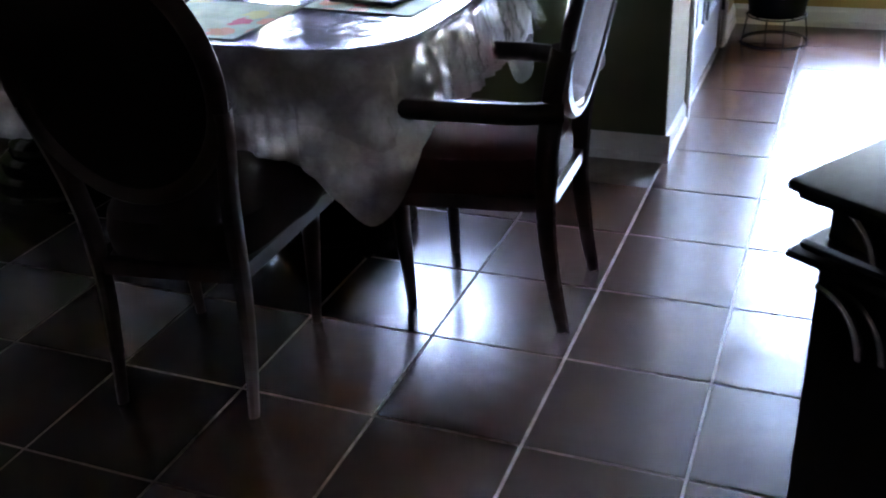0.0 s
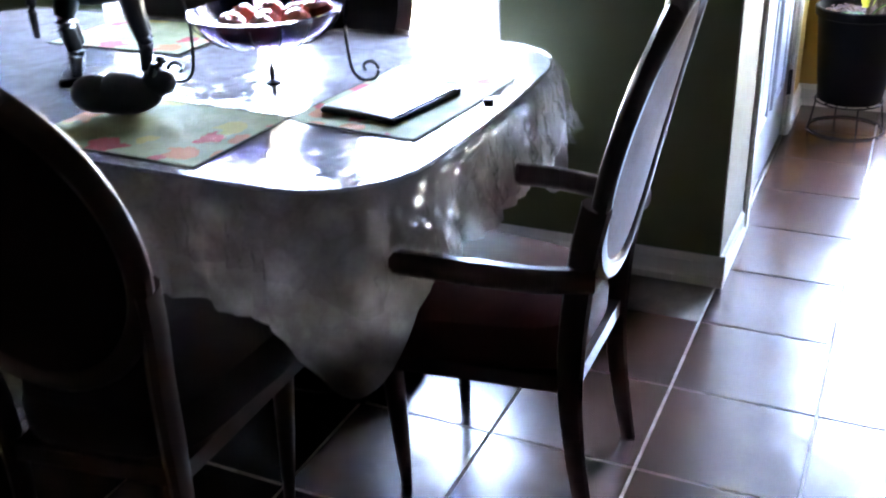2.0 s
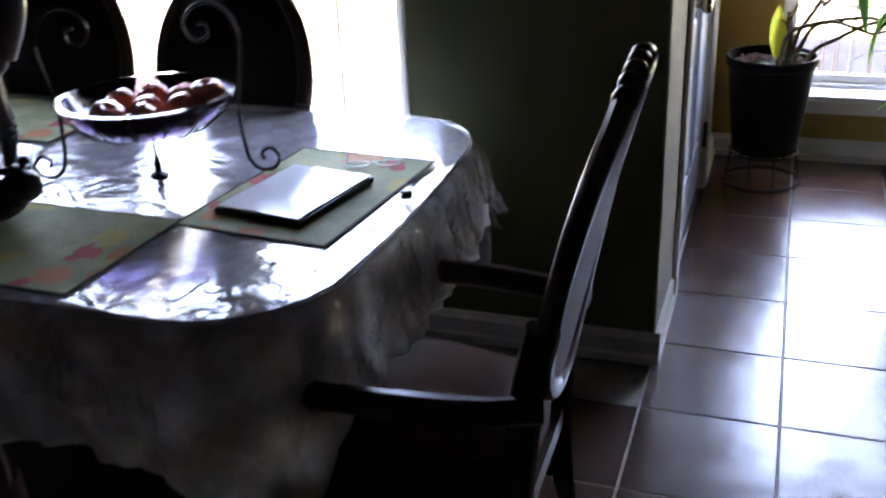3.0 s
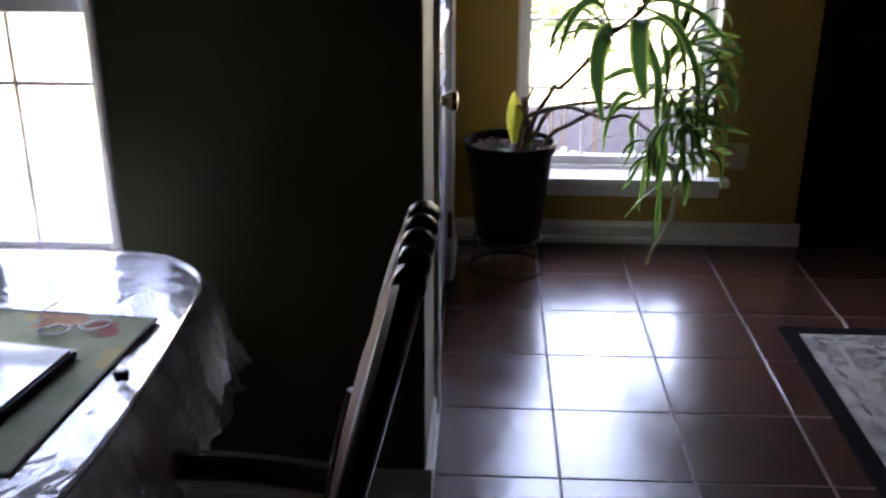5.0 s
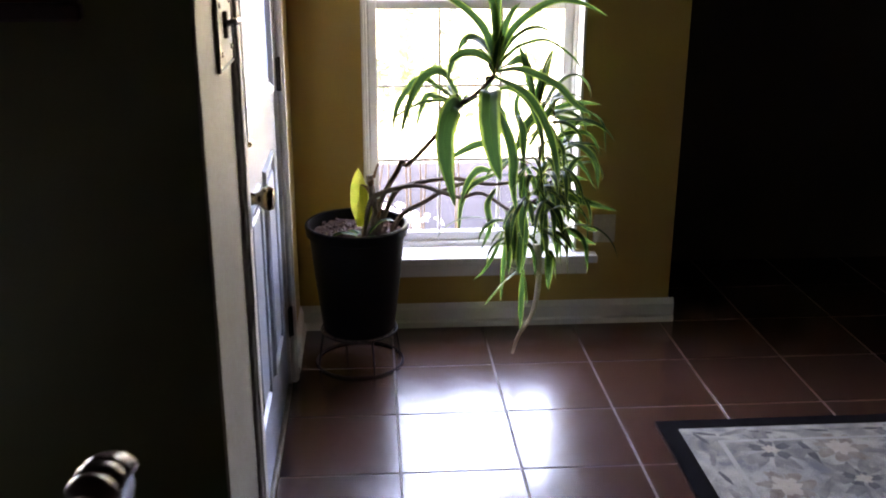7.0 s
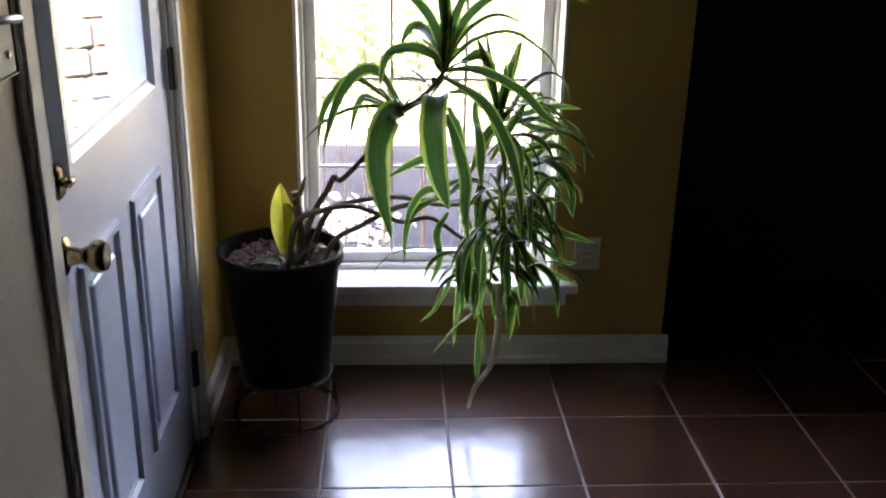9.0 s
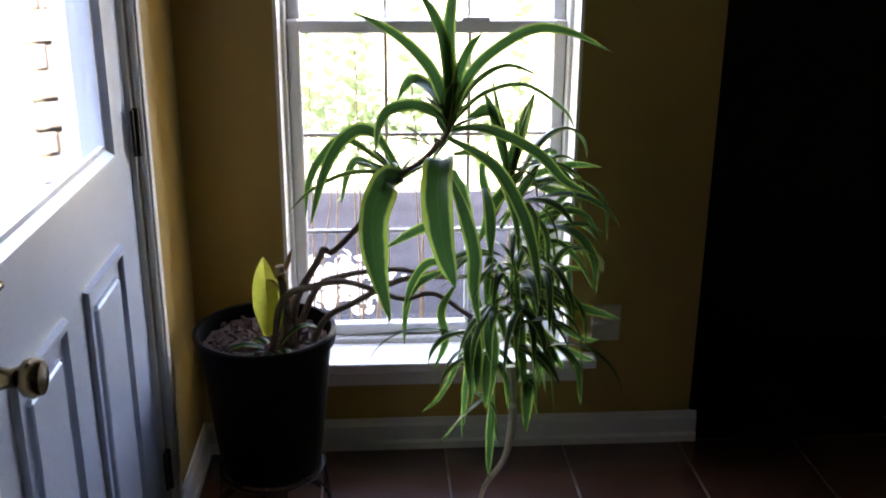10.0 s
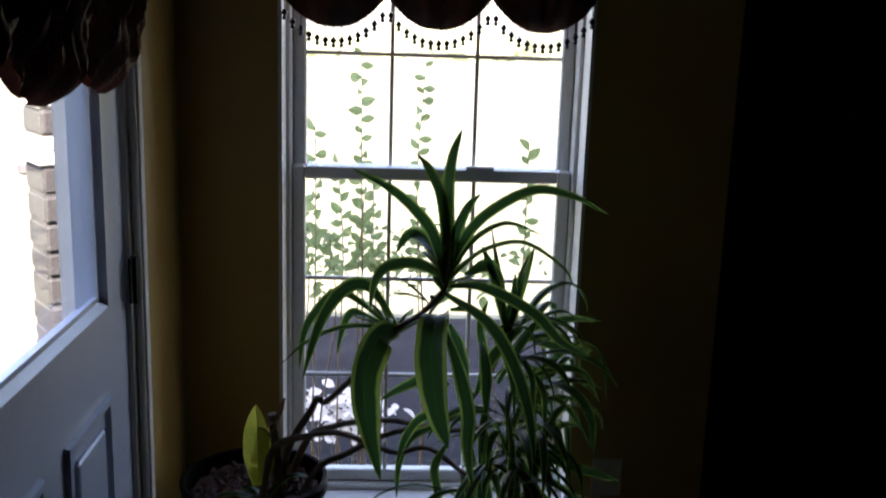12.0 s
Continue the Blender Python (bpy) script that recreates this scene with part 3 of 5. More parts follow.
guard = thing("door_guard", "white metal door guard plate with a swing bar", "door guard")
part("plate", box(0.007, 1.50, 1.258, 0.012, 1.685, 1.40, 0.002), WHITE, guard, smooth=False)
part("rim", picture_frame(0.008, 1.495, 1.69, 1.253, 1.405, 0.006, 0.006, 0.003), DARKMETAL, guard, smooth=False)
bm = tube(spline([(0.014, 1.57, 1.335), (0.030, 1.60, 1.34), (0.034, 1.65, 1.335), (0.022, 1.69, 1.33)], 5), 0.006)
tube([(0.012, 1.58, 1.31), (0.012, 1.58, 1.36)], 0.008, bm=bm)
part("swing_bar", bm, STEEL, guard, "dull steel swing bar")
for y in (1.53, 1.66):
    for z in (1.285, 1.375):
        part("screw", lathe([(0, 0.004), (0.005, 0.003), (0.006, 0)], 10, at=(0, 0, 0)), STEEL, guard).matrix_basis = pose(0.012, y, z, 0, 90, 0)


# ---- windows ----
def sash(parent, x0, x1, z0, z1, y, cols, rows, stile=0.036, bar=0.011, side=1):
    """A sliding sash: rails, muntins and panes; cols and rows are the bar places."""
    w = part("sash", bmesh.new(), VINYL, parent)
    bm = bmesh.new()
    d = 0.034
    for a0, a1, b0, b1 in ((x0, x0 + stile, z0, z1), (x1 - stile, x1, z0, z1), (x0 + stile, x1 - stile, z0, z0 + stile), (x0 + stile, x1 - stile, z1 - stile, z1)):
        box(a0, y, b0, a1, y + d, b1, 0.004, bm=bm)
    w.data = finish(bm, "sash", VINYL)
    for c in cols:
        part("muntin", box(c - bar / 2, y + 0.008, z0 + stile, c + bar / 2, y + 0.020, z1 - stile, 0.002), VINYL, w, smooth=False)
    for r in rows:
        part("muntin", box(x0 + stile, y + 0.009, r - bar / 2, x1 - stile, y + 0.019, r + bar / 2, 0.002), VINYL, w, smooth=False)
    p = part("pane", box(x0 + stile, y + 0.022, z0 + stile, x1 - stile, y + 0.026, z1 - stile), CLEAR, w, smooth=False)
    p.visible_shadow = False
    return w


def window(name, label, x0, x1, z0, z1, y, meet, units, sill_out, lower_rows, upper_rows, deep=0.0):
    """Double-hung window in a wall whose room face is y; deep sets the frame further out."""
    w = thing(name, label, "window", kind="structure")
    bm = bmesh.new()
    f = 0.022
    for a0, a1, b0, b1 in ((x0, x0 + f, z0, z1), (x1 - f, x1, z0, z1), (x0 + f, x1 - f, z0, z0 + f), (x0 + f, x1 - f, z1 - f, z1)):
        box(a0, y + 0.05 + deep, b0, a1, y + 0.145 + deep, b1, 0.003, bm=bm)
    part("window_frame", bm, VINYL, w, smooth=False)
    bm = bmesh.new()
    for a0, a1, b0, b1 in ((x0 - 0.0, x0 + 0.010, z0, z1), (x1 - 0.010, x1, z0, z1), (x0, x1, z1 - 0.010, z1)):
        box(a0, y - 0.004, b0, a1, y + 0.05 + deep, b1, bm=bm)
    part("reveal", bm, WHITE, w, smooth=False)
    bm = box(x0 - sill_out, y - 0.055, z0 - 0.028, x1 + sill_out, y + 0.002, z0 + 0.004, 0.006, seg=2)
    box(x0, y + 0.002, z0 - 0.02, x1, y + 0.055 + deep, z0 + 0.004, bm=bm)
    box(x0 - sill_out * 0.6, y - 0.014, z0 - 0.085, x1 + sill_out * 0.6, y, z0 - 0.028, 0.003, bm=bm)
    part("window_sill", bm, SILL, w, "white painted window sill", smooth=False)
    for u0, u1 in units:
        third = (u1 - u0 - 0.072) / 3
        cols = [u0 + 0.036 + third, u0 + 0.036 + 2 * third]
        lo = sash(w, u0, u1, z0 + f, meet + 0.02, y + 0.072 + deep, cols, lower_rows)
        sash(w, u0, u1, meet - 0.015, z1 - f, y + 0.108 + deep, cols, upper_rows)
        lift = box(u0 + 0.62 * (u1 - u0), y + 0.062 + deep, meet + 0.018, u0 + 0.72 * (u1 - u0), y + 0.080 + deep, meet + 0.030, 0.003)
        part("latch", lift, VINYL, w, "white sash latch")
    for (a0, a1), (b0, b1) in zip(units, units[1:]):
        part("mullion", box(a1, y + 0.03, z0 + f, b0, y + 0.13, z1 - f, 0.004), VINYL, w, smooth=False)
    return w


window("window_1", "white double-hung window with grilles over the plant", FX0, FX1, FZ0, FZ1, YW, 1.222, [(FX0 + 0.022, FX1 - 0.022)], 0.078,
       (0.925, 0.640), (1.545, 1.80), 0.04)
window("window_2", "bright twin dining room window with white grilles", WX0, WX1, WZ0, WZ1, YG, 1.22, [(WX0 + 0.022, -1.43), (-1.33, WX1 - 0.022)], 0.03,
       (1.045,), ())

# ---- outdoors ----
ground = structure("ground", grid_sheet(24, 24, lambda u, v: ((u - 0.5) * 900, (v - 0.5) * 900, -0.34)), LAWN, "sunlit lawn reaching away from the house", "ground")
structure("driveway", box(-0.9, YW + 0.2, -0.36, 6.0, 7.2, -0.325), ASPHALT, "mulch bed and drive beside the house, colour darkened for its shade", "ground")
structure("porch", box(-4.2, YG + 0.15, -0.34, -0.15, 3.6, -0.03, 0.01), CONCRETE, "pale concrete porch slab", "porch")


def leaf_mesh(length, width, droop=0.25):
    def f(u, v):
        w = width * math.sin(math.pi * min(1, v * 0.97 + 0.03)) ** 0.7 * 0.5
        return ((u - 0.5) * 2 * w, v * length, -droop * length * v * v + abs(u - 0.5) * w * 0.8)
    return grid_sheet(2, 4, f)


def shrub(name, label, at, stems, seed, height, leafmat=LEAFGREEN, size=0.045, lower=40, bare=1.02):
    """Upright shoots with leaves to both sides, and a denser foot of leaves."""
    rng = random.Random(seed)
    top = thing(name, label, "shrub", pose(*at))
    one = leaf_mesh(size, size * 0.62)
    src = finish(one, "leaf", leafmat, True)
    cos = [v.co.copy() for v in src.vertices]
    faces = [tuple(p.vertices) for p in src.polygons]
    verts, polys = [], []

    def put(m):
        k = len(verts)
        verts.extend(m @ c for c in cos)
        polys.extend(tuple(i + k for i in f) for f in faces)
    stem_bm = bmesh.new()
    for x, y, h in stems:
        pts = spline([(x, y, 0), (x + rng.uniform(-.03, .03), y, h * 0.4), (x + rng.uniform(-.03, .03), y, h * 0.75), (x + rng.uniform(-.02, .02), y, h)], 4)
        tube(pts, [0.005, 0.0015], 5, stem_bm)
        z = max(bare, h * 0.4)
        side = 1
        while z < h:
            q = z / h * (len(pts) - 1)
            i = min(len(pts) - 2, int(q))
            here = pts[i].lerp(pts[i + 1], q - i)
            for k in range(1 if z > h * 0.55 else 2):
                put(Matrix.Translation(here + Vector((0, 0, rng.uniform(-.01, .01)))) @ pose(0, 0, 0, 0, 0, rng.uniform(-55, 55)) @ pose(0, 0, 0, 0, side * rng.uniform(35, 95), 0) @ pose(0, 0, 0, 90 + rng.uniform(-35, 35), 0, 0) @ Matrix.Scale(rng.uniform(0.7, 1.3), 4))
                side = -side
            z += rng.uniform(0.034, 0.046)
    for i in range(lower * len(stems) // 3):
        x, y, h = rng.choice(stems)
        put(Matrix.Translation((x + rng.gauss(0, .09), y + rng.gauss(0, .08), (0.76 + rng.gauss(0.0, 0.055)) * height)) @ Euler((rng.uniform(-1, 1), rng.uniform(-1, 1), rng.uniform(0, 6.28))).to_matrix().to_4x4() @ Matrix.Scale(rng.uniform(0.6, 1.2), 4))
    part("branches", stem_bm, STEM, top)
    me = bpy.data.meshes.new("leaves")
    me.from_pydata([tuple(v) for v in verts], [], polys)
    me.materials.append(leafmat)
    ob = new("leaves", me)
    ob.parent = top
    tagged(ob, kind="stuff")
    bpy.data.meshes.remove(src)
    return top


shrub("shrub", "leafy green shrub with upright shoots outside the window", (0.0, 3.95, -0.33),
      [(0.28, 0, 1.62), (0.33, .1, 1.25), (0.46, 0, 1.86), (0.45, .05, 1.42), (0.52, .1, 1.2), (0.66, .03, 1.84), (0.66, .1, 1.3), (0.50, .2, 1.5), (0.24, .15, 1.35), (0.36, .2, 1.5), (1.02, .1, 1.55), (0.95, .1, 0.9)],
      5, 1.5, lower=60)
shrub("shrub", "low shrub with white flowers beside the drive", (0.32, 4.75, -0.33), [(0, 0, .3), (.08, .05, .34), (-.08, .05, .28), (.02, .1, .3), (.14, 0, .26)], 8, 0.4, PETAL, 0.06, 60, 0.1)

pillar = thing("stone_pillar", "grey fieldstone porch pillar, stones darkened as in shade, two pale stone ledges", "pillar", pose(-1.085, 5.546, -0.34, 0, 0, 35))
rng = random.Random(3)


def stone_courses(z0, z1, half):
    """Rough stones in uneven courses round a core, from z0 to z1."""
    z = z0
    while z < z1 - 0.01:
        h = rng.uniform(0.08, 0.15)
        if z1 - z - h < 0.06:
            h = z1 - z
        x = -half
        while x < half - 0.005:
            w = rng.uniform(0.09, 0.18)
            if half - x - w < 0.05:
                w = half - x
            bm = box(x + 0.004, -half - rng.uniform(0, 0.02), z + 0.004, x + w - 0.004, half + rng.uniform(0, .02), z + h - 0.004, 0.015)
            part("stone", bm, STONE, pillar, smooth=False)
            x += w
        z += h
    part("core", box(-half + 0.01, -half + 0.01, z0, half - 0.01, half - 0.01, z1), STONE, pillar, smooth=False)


stone_courses(0.0, 1.27, 0.135)
part("ledge", box(-0.150, -0.150, 1.27, 0.150, 0.150, 1.335, 0.01), CONCRETE, pillar, "pale stone ledge", smooth=False)
part("ledge", box(-0.142, -0.142, 1.335, 0.142, 0.142, 1.41, 0.02), CONCRETE, pillar, "pale stone ledge", smooth=False)
stone_courses(1.41, 1.54, 0.135)
part("ledge", box(-0.142, -0.142, 1.54, 0.142, 0.142, 1.605, 0.015), CONCRETE, pillar, "pale stone ledge", smooth=False)
stone_courses(1.605, 1.80, 0.130)
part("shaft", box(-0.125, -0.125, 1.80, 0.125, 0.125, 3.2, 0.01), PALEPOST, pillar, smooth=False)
post = thing("porch_post", "pale square porch post, colour darkened against bright sun", "post", pose(-1.15, 6.05, -0.34))
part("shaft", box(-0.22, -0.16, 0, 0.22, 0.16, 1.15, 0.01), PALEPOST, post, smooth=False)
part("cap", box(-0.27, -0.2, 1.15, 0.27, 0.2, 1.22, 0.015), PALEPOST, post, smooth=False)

# far woods along the horizon: many clumps with an uneven top
rng = random.Random(11)
src = bmesh.new()
for i in range(260):
    a = math.pi * (0.05 + 0.95 * i / 260) + rng.uniform(-.02, .02)
    d = rng.uniform(75, 110)
    s = rng.uniform(1.2, 2.4)
    r = bmesh.ops.create_icosphere(src, subdivisions=2, radius=1.0)
    c = Vector((math.cos(a) * d, math.sin(a) * d, rng.uniform(-1.0, 0.6)))
    for v in r["verts"]:
        k = 1 + 0.35 * noise.noise(v.co * 2.3 + c)
        v.co = c + Vector((v.co.x * s * k, v.co.y * s * k, v.co.z * s * 0.9 * k))
tagged(part("far_trees", src, FARWOODS, None, smooth=False), "distant line of green trees", "trees", kind="stuff")

# ---- dining table and its covers ----
TX0, TX1, TY0, TY1, TZ = -2.45, -0.425, -0.035, 1.075, 0.757


def outline(grow, n=200):
    """Points round the table's top: straight sides, well rounded corners, ends slightly bowed."""
    x0, x1, y0, y1, r = TX0 - grow, TX1 + grow, TY0 - grow, TY1 + grow, 0.20 + grow
    pts = []
    for cx, cy, a0 in ((x1 - r, y0 + r, -90), (x1 - r, y1 - r, 0), (x0 + r, y1 - r, 90), (x0 + r, y0 + r, 180)):
        for k in range(13):
            a = radians(a0 + 90 * k / 12)
            pts.append(Vector((cx + r * math.cos(a), cy + r * math.sin(a), 0)))
    total, run = 0.0, [0.0]
    loop = pts + [pts[0]]
    for a, b in zip(loop, loop[1:]):
        total += (b - a).length
        run.append(total)
    out, k = [], 0
    for i in range(n):
        s = total * i / n
        while run[k + 1] < s:
            k += 1
        t = (s - run[k]) / (run[k + 1] - run[k])
        p = loop[k].lerp(loop[k + 1], t)
        mid = (y0 + y1) / 2
        if p.x > x1 - 0.3:
            p.x += 0.035 * (1 - ((p.y - mid) / (y1 - mid)) ** 2)
        out.append(p)
    return out


def slab(z0, z1, grow, n=120):
    bm = bmesh.new()
    rings = []
    for z, g in ((z0, grow - 0.012), (z0 + 0.008, grow), (z1 - 0.006, grow), (z1, grow - 0.006)):
        rings.append([bm.verts.new((p.x, p.y, z)) for p in outline(g, n)])
    for a, b in zip(rings, rings[1:]):
        for i in range(n):
            bm.faces.new((a[i], a[(i + 1) % n], b[(i + 1) % n], b[i]))
    bm.faces.new(list(reversed(rings[0])))
    bm.faces.new(rings[-1])
    return bm


def corner_amount(p):
    """1 where a corner of the cloth hangs in a point, a little towards the long side; 0 along the sides."""
    mid = (TX0 + TX1) / 2
    dx = abs(p.x - mid) - (TX1 - mid - 0.2)
    dy = abs(p.y - (TY0 + TY1) / 2) - ((TY1 - TY0) / 2 - 0.2)
    if dx < -0.2 or dy < -0.2:
        return 0.0
    return math.exp(-((math.degrees(math.atan2(dy, dx)) - 50) / 22) ** 2)


def drape(drop, corner_drop, flare, fold, z_top, gap, seed, n=480, rows=16, top=True, end_drop=None, crinkle=0.0):
    """A cloth over the table: flat top and a hanging skirt with folds that deepen towards the hem."""
    bm = bmesh.new()
    base = outline(gap, n)
    mid = Vector(((TX0 + TX1) / 2, (TY0 + TY1) / 2, 0))
    rings = []
    for j in range(rows + 1):
        t = j / rows
        ring = []
        for i, p in enumerate(base):
            nrm = (base[(i + 1) % n] - base[i - 1])
            nrm = Vector((nrm.y, -nrm.x, 0)).normalized()
            c = corner_amount(p)
            d = drop
            if end_drop is not None and p.x > TX1 - 0.15:
                d = end_drop + (drop - end_drop) * max(0, min(1, (TX1 - p.x) / 0.15))
            d = d + (corner_drop - drop) * c
            s = i * 0.09 + seed
            wave = noise.noise(Vector((s * 1.7, t * 0.6, seed))) * 0.8 + noise.noise(Vector((s * 4.1, t * 1.5, seed + 4))) * 0.45
            push = fold * t * (0.35 + wave + 1.6 * c * (0.5 + 0.5 * math.sin(i * 0.42))) + flare * t ** 0.7 + 0.004
            push += 0.034 * crinkle * t ** 0.5 * (noise.noise(Vector((s * 9.0, t * 5.0, seed + 2))) + 0.6 * abs(noise.noise(Vector((s * 5.0, t * 9.0, seed + 6)))))
            hem = d * (1 + 0.03 * noise.noise(Vector((s * 1.3, 0, seed + 9))) * t)
            bend = 0.012 * (1 - math.exp(-t * rows * 0.8))
            ring.append(bm.verts.new((p.x + nrm.x * (push + bend), p.y + nrm.y * (push + bend), z_top - hem * t)))
        rings.append(ring)
    for a, b in zip(rings, rings[1:]):
        for i in range(n):
            bm.faces.new((a[i], a[(i + 1) % n], b[(i + 1) % n], b[i]))
    if top:
        bm.faces.new(rings[0])
    return bm


table = thing("dining_table", "long dark wooden pedestal dining table", "table")
part("tabletop", slab(0.715, 0.745, 0.0), DARKWOOD, table)
part("apron", slab(0.655, 0.715, -0.09), DARKWOOD, table)
ring_profile = [(0, 0), (0.215, 0), (0.228, 0.015), (0.228, 0.05), (0.215, 0.062), (0.198, 0.066), (0.205, 0.078), (0.203, 0.105), (0.190, 0.117),
                (0.165, 0.121), (0.172, 0.132), (0.170, 0.157), (0.158, 0.168), (0.130, 0.173), (0.137, 0.183), (0.133, 0.205), (0.115, 0.218), (0.090, 0.226),
                (0.075, 0.26), (0.085, 0.34), (0.105, 0.42), (0.112, 0.48), (0.095, 0.55), (0.075, 0.59), (0.10, 0.62), (0.13, 0.655)]
for x in (-0.85, -2.0):
    part("pedestal", lathe(ring_profile, 48, at=(x, 0.50, 0)), TURNEDWOOD, table, "turned dark pedestal with stacked rings")
cloth = thing("tablecloth", "cream lace tablecloth hanging in soft folds", "tablecloth")
part("top", slab(0.7465, 0.7515, 0.006), TOPCLOTH, cloth)
part("skirt", drape(0.275, 0.475, 0.010, 0.040, 0.750, 0.010, 3.0, top=False, end_drop=0.20), LACE, cloth)
cover = thing("plastic_cover", "clear wrinkled plastic sheet over the tablecloth", "table cover")
part("sheet", slab(0.753, 0.7555, 0.012), PLASTIC_TOP, cover)
part("skirt", drape(0.15, 0.20, 0.014, 0.040, 0.7545, 0.014, 7.0, top=False, end_drop=0.17, rows=28, n=720, crinkle=0.6), PLASTIC, cover, "crinkled hanging edge")

# ---- chairs ----
def chair(name, label, arms, m, group, hide=LEATHER):
    """Oval-backed dining chair; its front looks along -x, rear feet at x = 0."""
    c = thing(name, label, "chair", m, group)
    for s in (-1, 1):
        pts = spline([(0.015, s * 0.170, 0), (-0.010, s * 0.172, 0.14), (-0.028, s * 0.173, 0.30), (-0.026, s * 0.176, 0.45), (-0.014, s * 0.186, 0.56), (0.002, s * 0.203, 0.66), (0.026, s * 0.220, 0.76)], 5)
        n = len(pts)
        part("rear_leg", tube(pts, [0.017 + 0.011 * min(1, i / n * 2.2) for i in range(n)], 10, flat=0.72, up=(0, 1, 0)), DARKWOOD, c)
        pts = spline([(-0.405, s * 0.170, 0), (-0.408, s * 0.176, 0.12), (-0.412, s * 0.182, 0.25), (-0.415, s * 0.188, 0.37)], 4)
        part("front_leg", tube(pts, [0.013, 0.027], 10), DARKWOOD, c)
    bm = bmesh.new()
    front = -0.50 if arms else -0.47
    for a, b in (((front, -0.22), (front, 0.22)), ((front, 0.22), (-0.03, 0.168)), ((-0.03, 0.168), (-0.03, -0.168)), ((-0.03, -0.168), (front, -0.22))):
        d = (Vector((b[0] - a[0], b[1] - a[1], 0))).normalized()
        q = Vector((-d.y, d.x, 0)) * 0.014
        vs = [bm.verts.new((p[0] + s * q.x, p[1] + s * q.y, z)) for p in (a, b) for s in (-1, 1) for z in (0.335, 0.372)]
        bmesh.ops.convex_hull(bm, input=vs)
    part("seat_frame", bm, DARKWOOD, c, smooth=False)

    def cushion(u, v):
        a = 2 * math.pi * u
        k = abs(math.cos(a)) ** 0.45 * (1 if math.cos(a) > 0 else -1), abs(math.sin(a)) ** 0.45 * (1 if math.sin(a) > 0 else -1)
        prof = ((0.97, 0.345), (1.03, 0.385), (1.04, 0.43), (1.0, 0.464), (0.85, 0.486), (0.45, 0.497), (0.001, 0.499))
        r, z = prof[round(v * 6)]
        x = (front - 0.055) / 2 + (-0.005 - front / 2) * r * k[0]
        return (x, (0.238 - 0.065 * (x - front - 0.01) / 0.42) * r * k[1], z)
    part("seat", grid_sheet(48, 6, cushion), hide, c, "dark leather seat pad")

    def lean(z):
        return -0.030 + 0.275 * max(0, z - 0.45) ** 1.8

    def oval(a, rx, rz, off=0.0):
        z = 0.828 + rz * math.sin(a)
        return (lean(z) + 0.03 + off, rx * math.cos(a), z)
    ring = [oval(2 * math.pi * i / 56, 0.222, 0.275) for i in range(56)]
    back = part("back_frame", tube(ring, 0.024, 10, flat=0.75, closed=True, up=(1, 0, 0.3)), DARKWOOD, c)
    bm = bmesh.new()
    for side in (-1, 1):
        rows = []
        for r in (0.999, 0.9, 0.7, 0.4, 0.001):
            rows.append([bm.verts.new(oval(2 * math.pi * i / 48, 0.205 * r, 0.258 * r, side * (0.010 + 0.016 * (1 - r * r)))) for i in range(48)])
        for a, b in zip(rows, rows[1:]):
            for i in range(48):
                bm.faces.new((a[i], a[(i + 1) % 48], b[(i + 1) % 48], b[i]))
    part("backrest", bm, hide, c, "oval padded leather back")
    knob = finish(ball((0, 0, 0), (0.020, 0.0125, 0.024), None, 12, 8), "crest_knob", DARKWOOD, True)
    for i in range(9):
        p = oval(radians(90 + (i - 4) * 7.0), 0.230, 0.280)
        k = new("crest_knob", knob)
        k.parent = back
        k.matrix_basis = pose(p[0], p[1], p[2] + 0.014 * (1 - abs(i - 4) / 6), 34 - (i - 4) * 7.0, 0, 0)
    if arms:
        for s in (-1, 1):
            pts = spline([(0.02, s * 0.198, 0.605), (-0.08, s * 0.230, 0.604), (-0.22, s * 0.246, 0.606), (-0.39, s * 0.246, 0.598), (-0.47, s * 0.244, 0.572), (-0.512, s * 0.240, 0.52), (-0.520, s * 0.232, 0.45), (-0.505, s * 0.226, 0.36)], 6)
            part("arm", tube(pts, 0.0225, 10, flat=1.15), DARKWOOD, c)
    return c


GROUPC = "chairs round the table"
head_chair = chair("armchair", "dark cherry armchair with oxblood leather seat at the table end", True, pose(-0.055, 0.29, 0, 0, 0, 1.0), GROUPC)
side_chair = chair("dining_chair", "dark oval-backed dining chair tucked under the table", False, pose(-1.155, 1.10, 0, 0, 0, 90), GROUPC, BACKLITLEATHER)
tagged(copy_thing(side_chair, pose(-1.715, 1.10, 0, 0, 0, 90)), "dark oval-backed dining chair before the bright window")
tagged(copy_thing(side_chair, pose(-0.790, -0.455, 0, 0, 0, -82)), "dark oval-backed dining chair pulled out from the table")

# ---- on the table ----
def placemat(m, label):
    mat = thing("placemat", label, "placemat", m, "placemats on the table")
    part("weave", box(-0.163, -0.238, 0, 0.163, 0.238, 0.0028), MAT, mat, smooth=False)
    bm = bmesh.new()
    for x0, y0, x1, y1 in ((-0.17, -0.245, 0.17, -0.238), (-0.17, 0.238, 0.17, 0.245), (-0.17, -0.238, -0.163, 0.238), (0.163, -0.238, 0.17, 0.238)):
        box(x0, y0, 0, x1, y1, 0.0036, 0.001, bm=bm)
    part("hem", bm, HEM, mat, "dark stitched hem", smooth=False)
    return mat


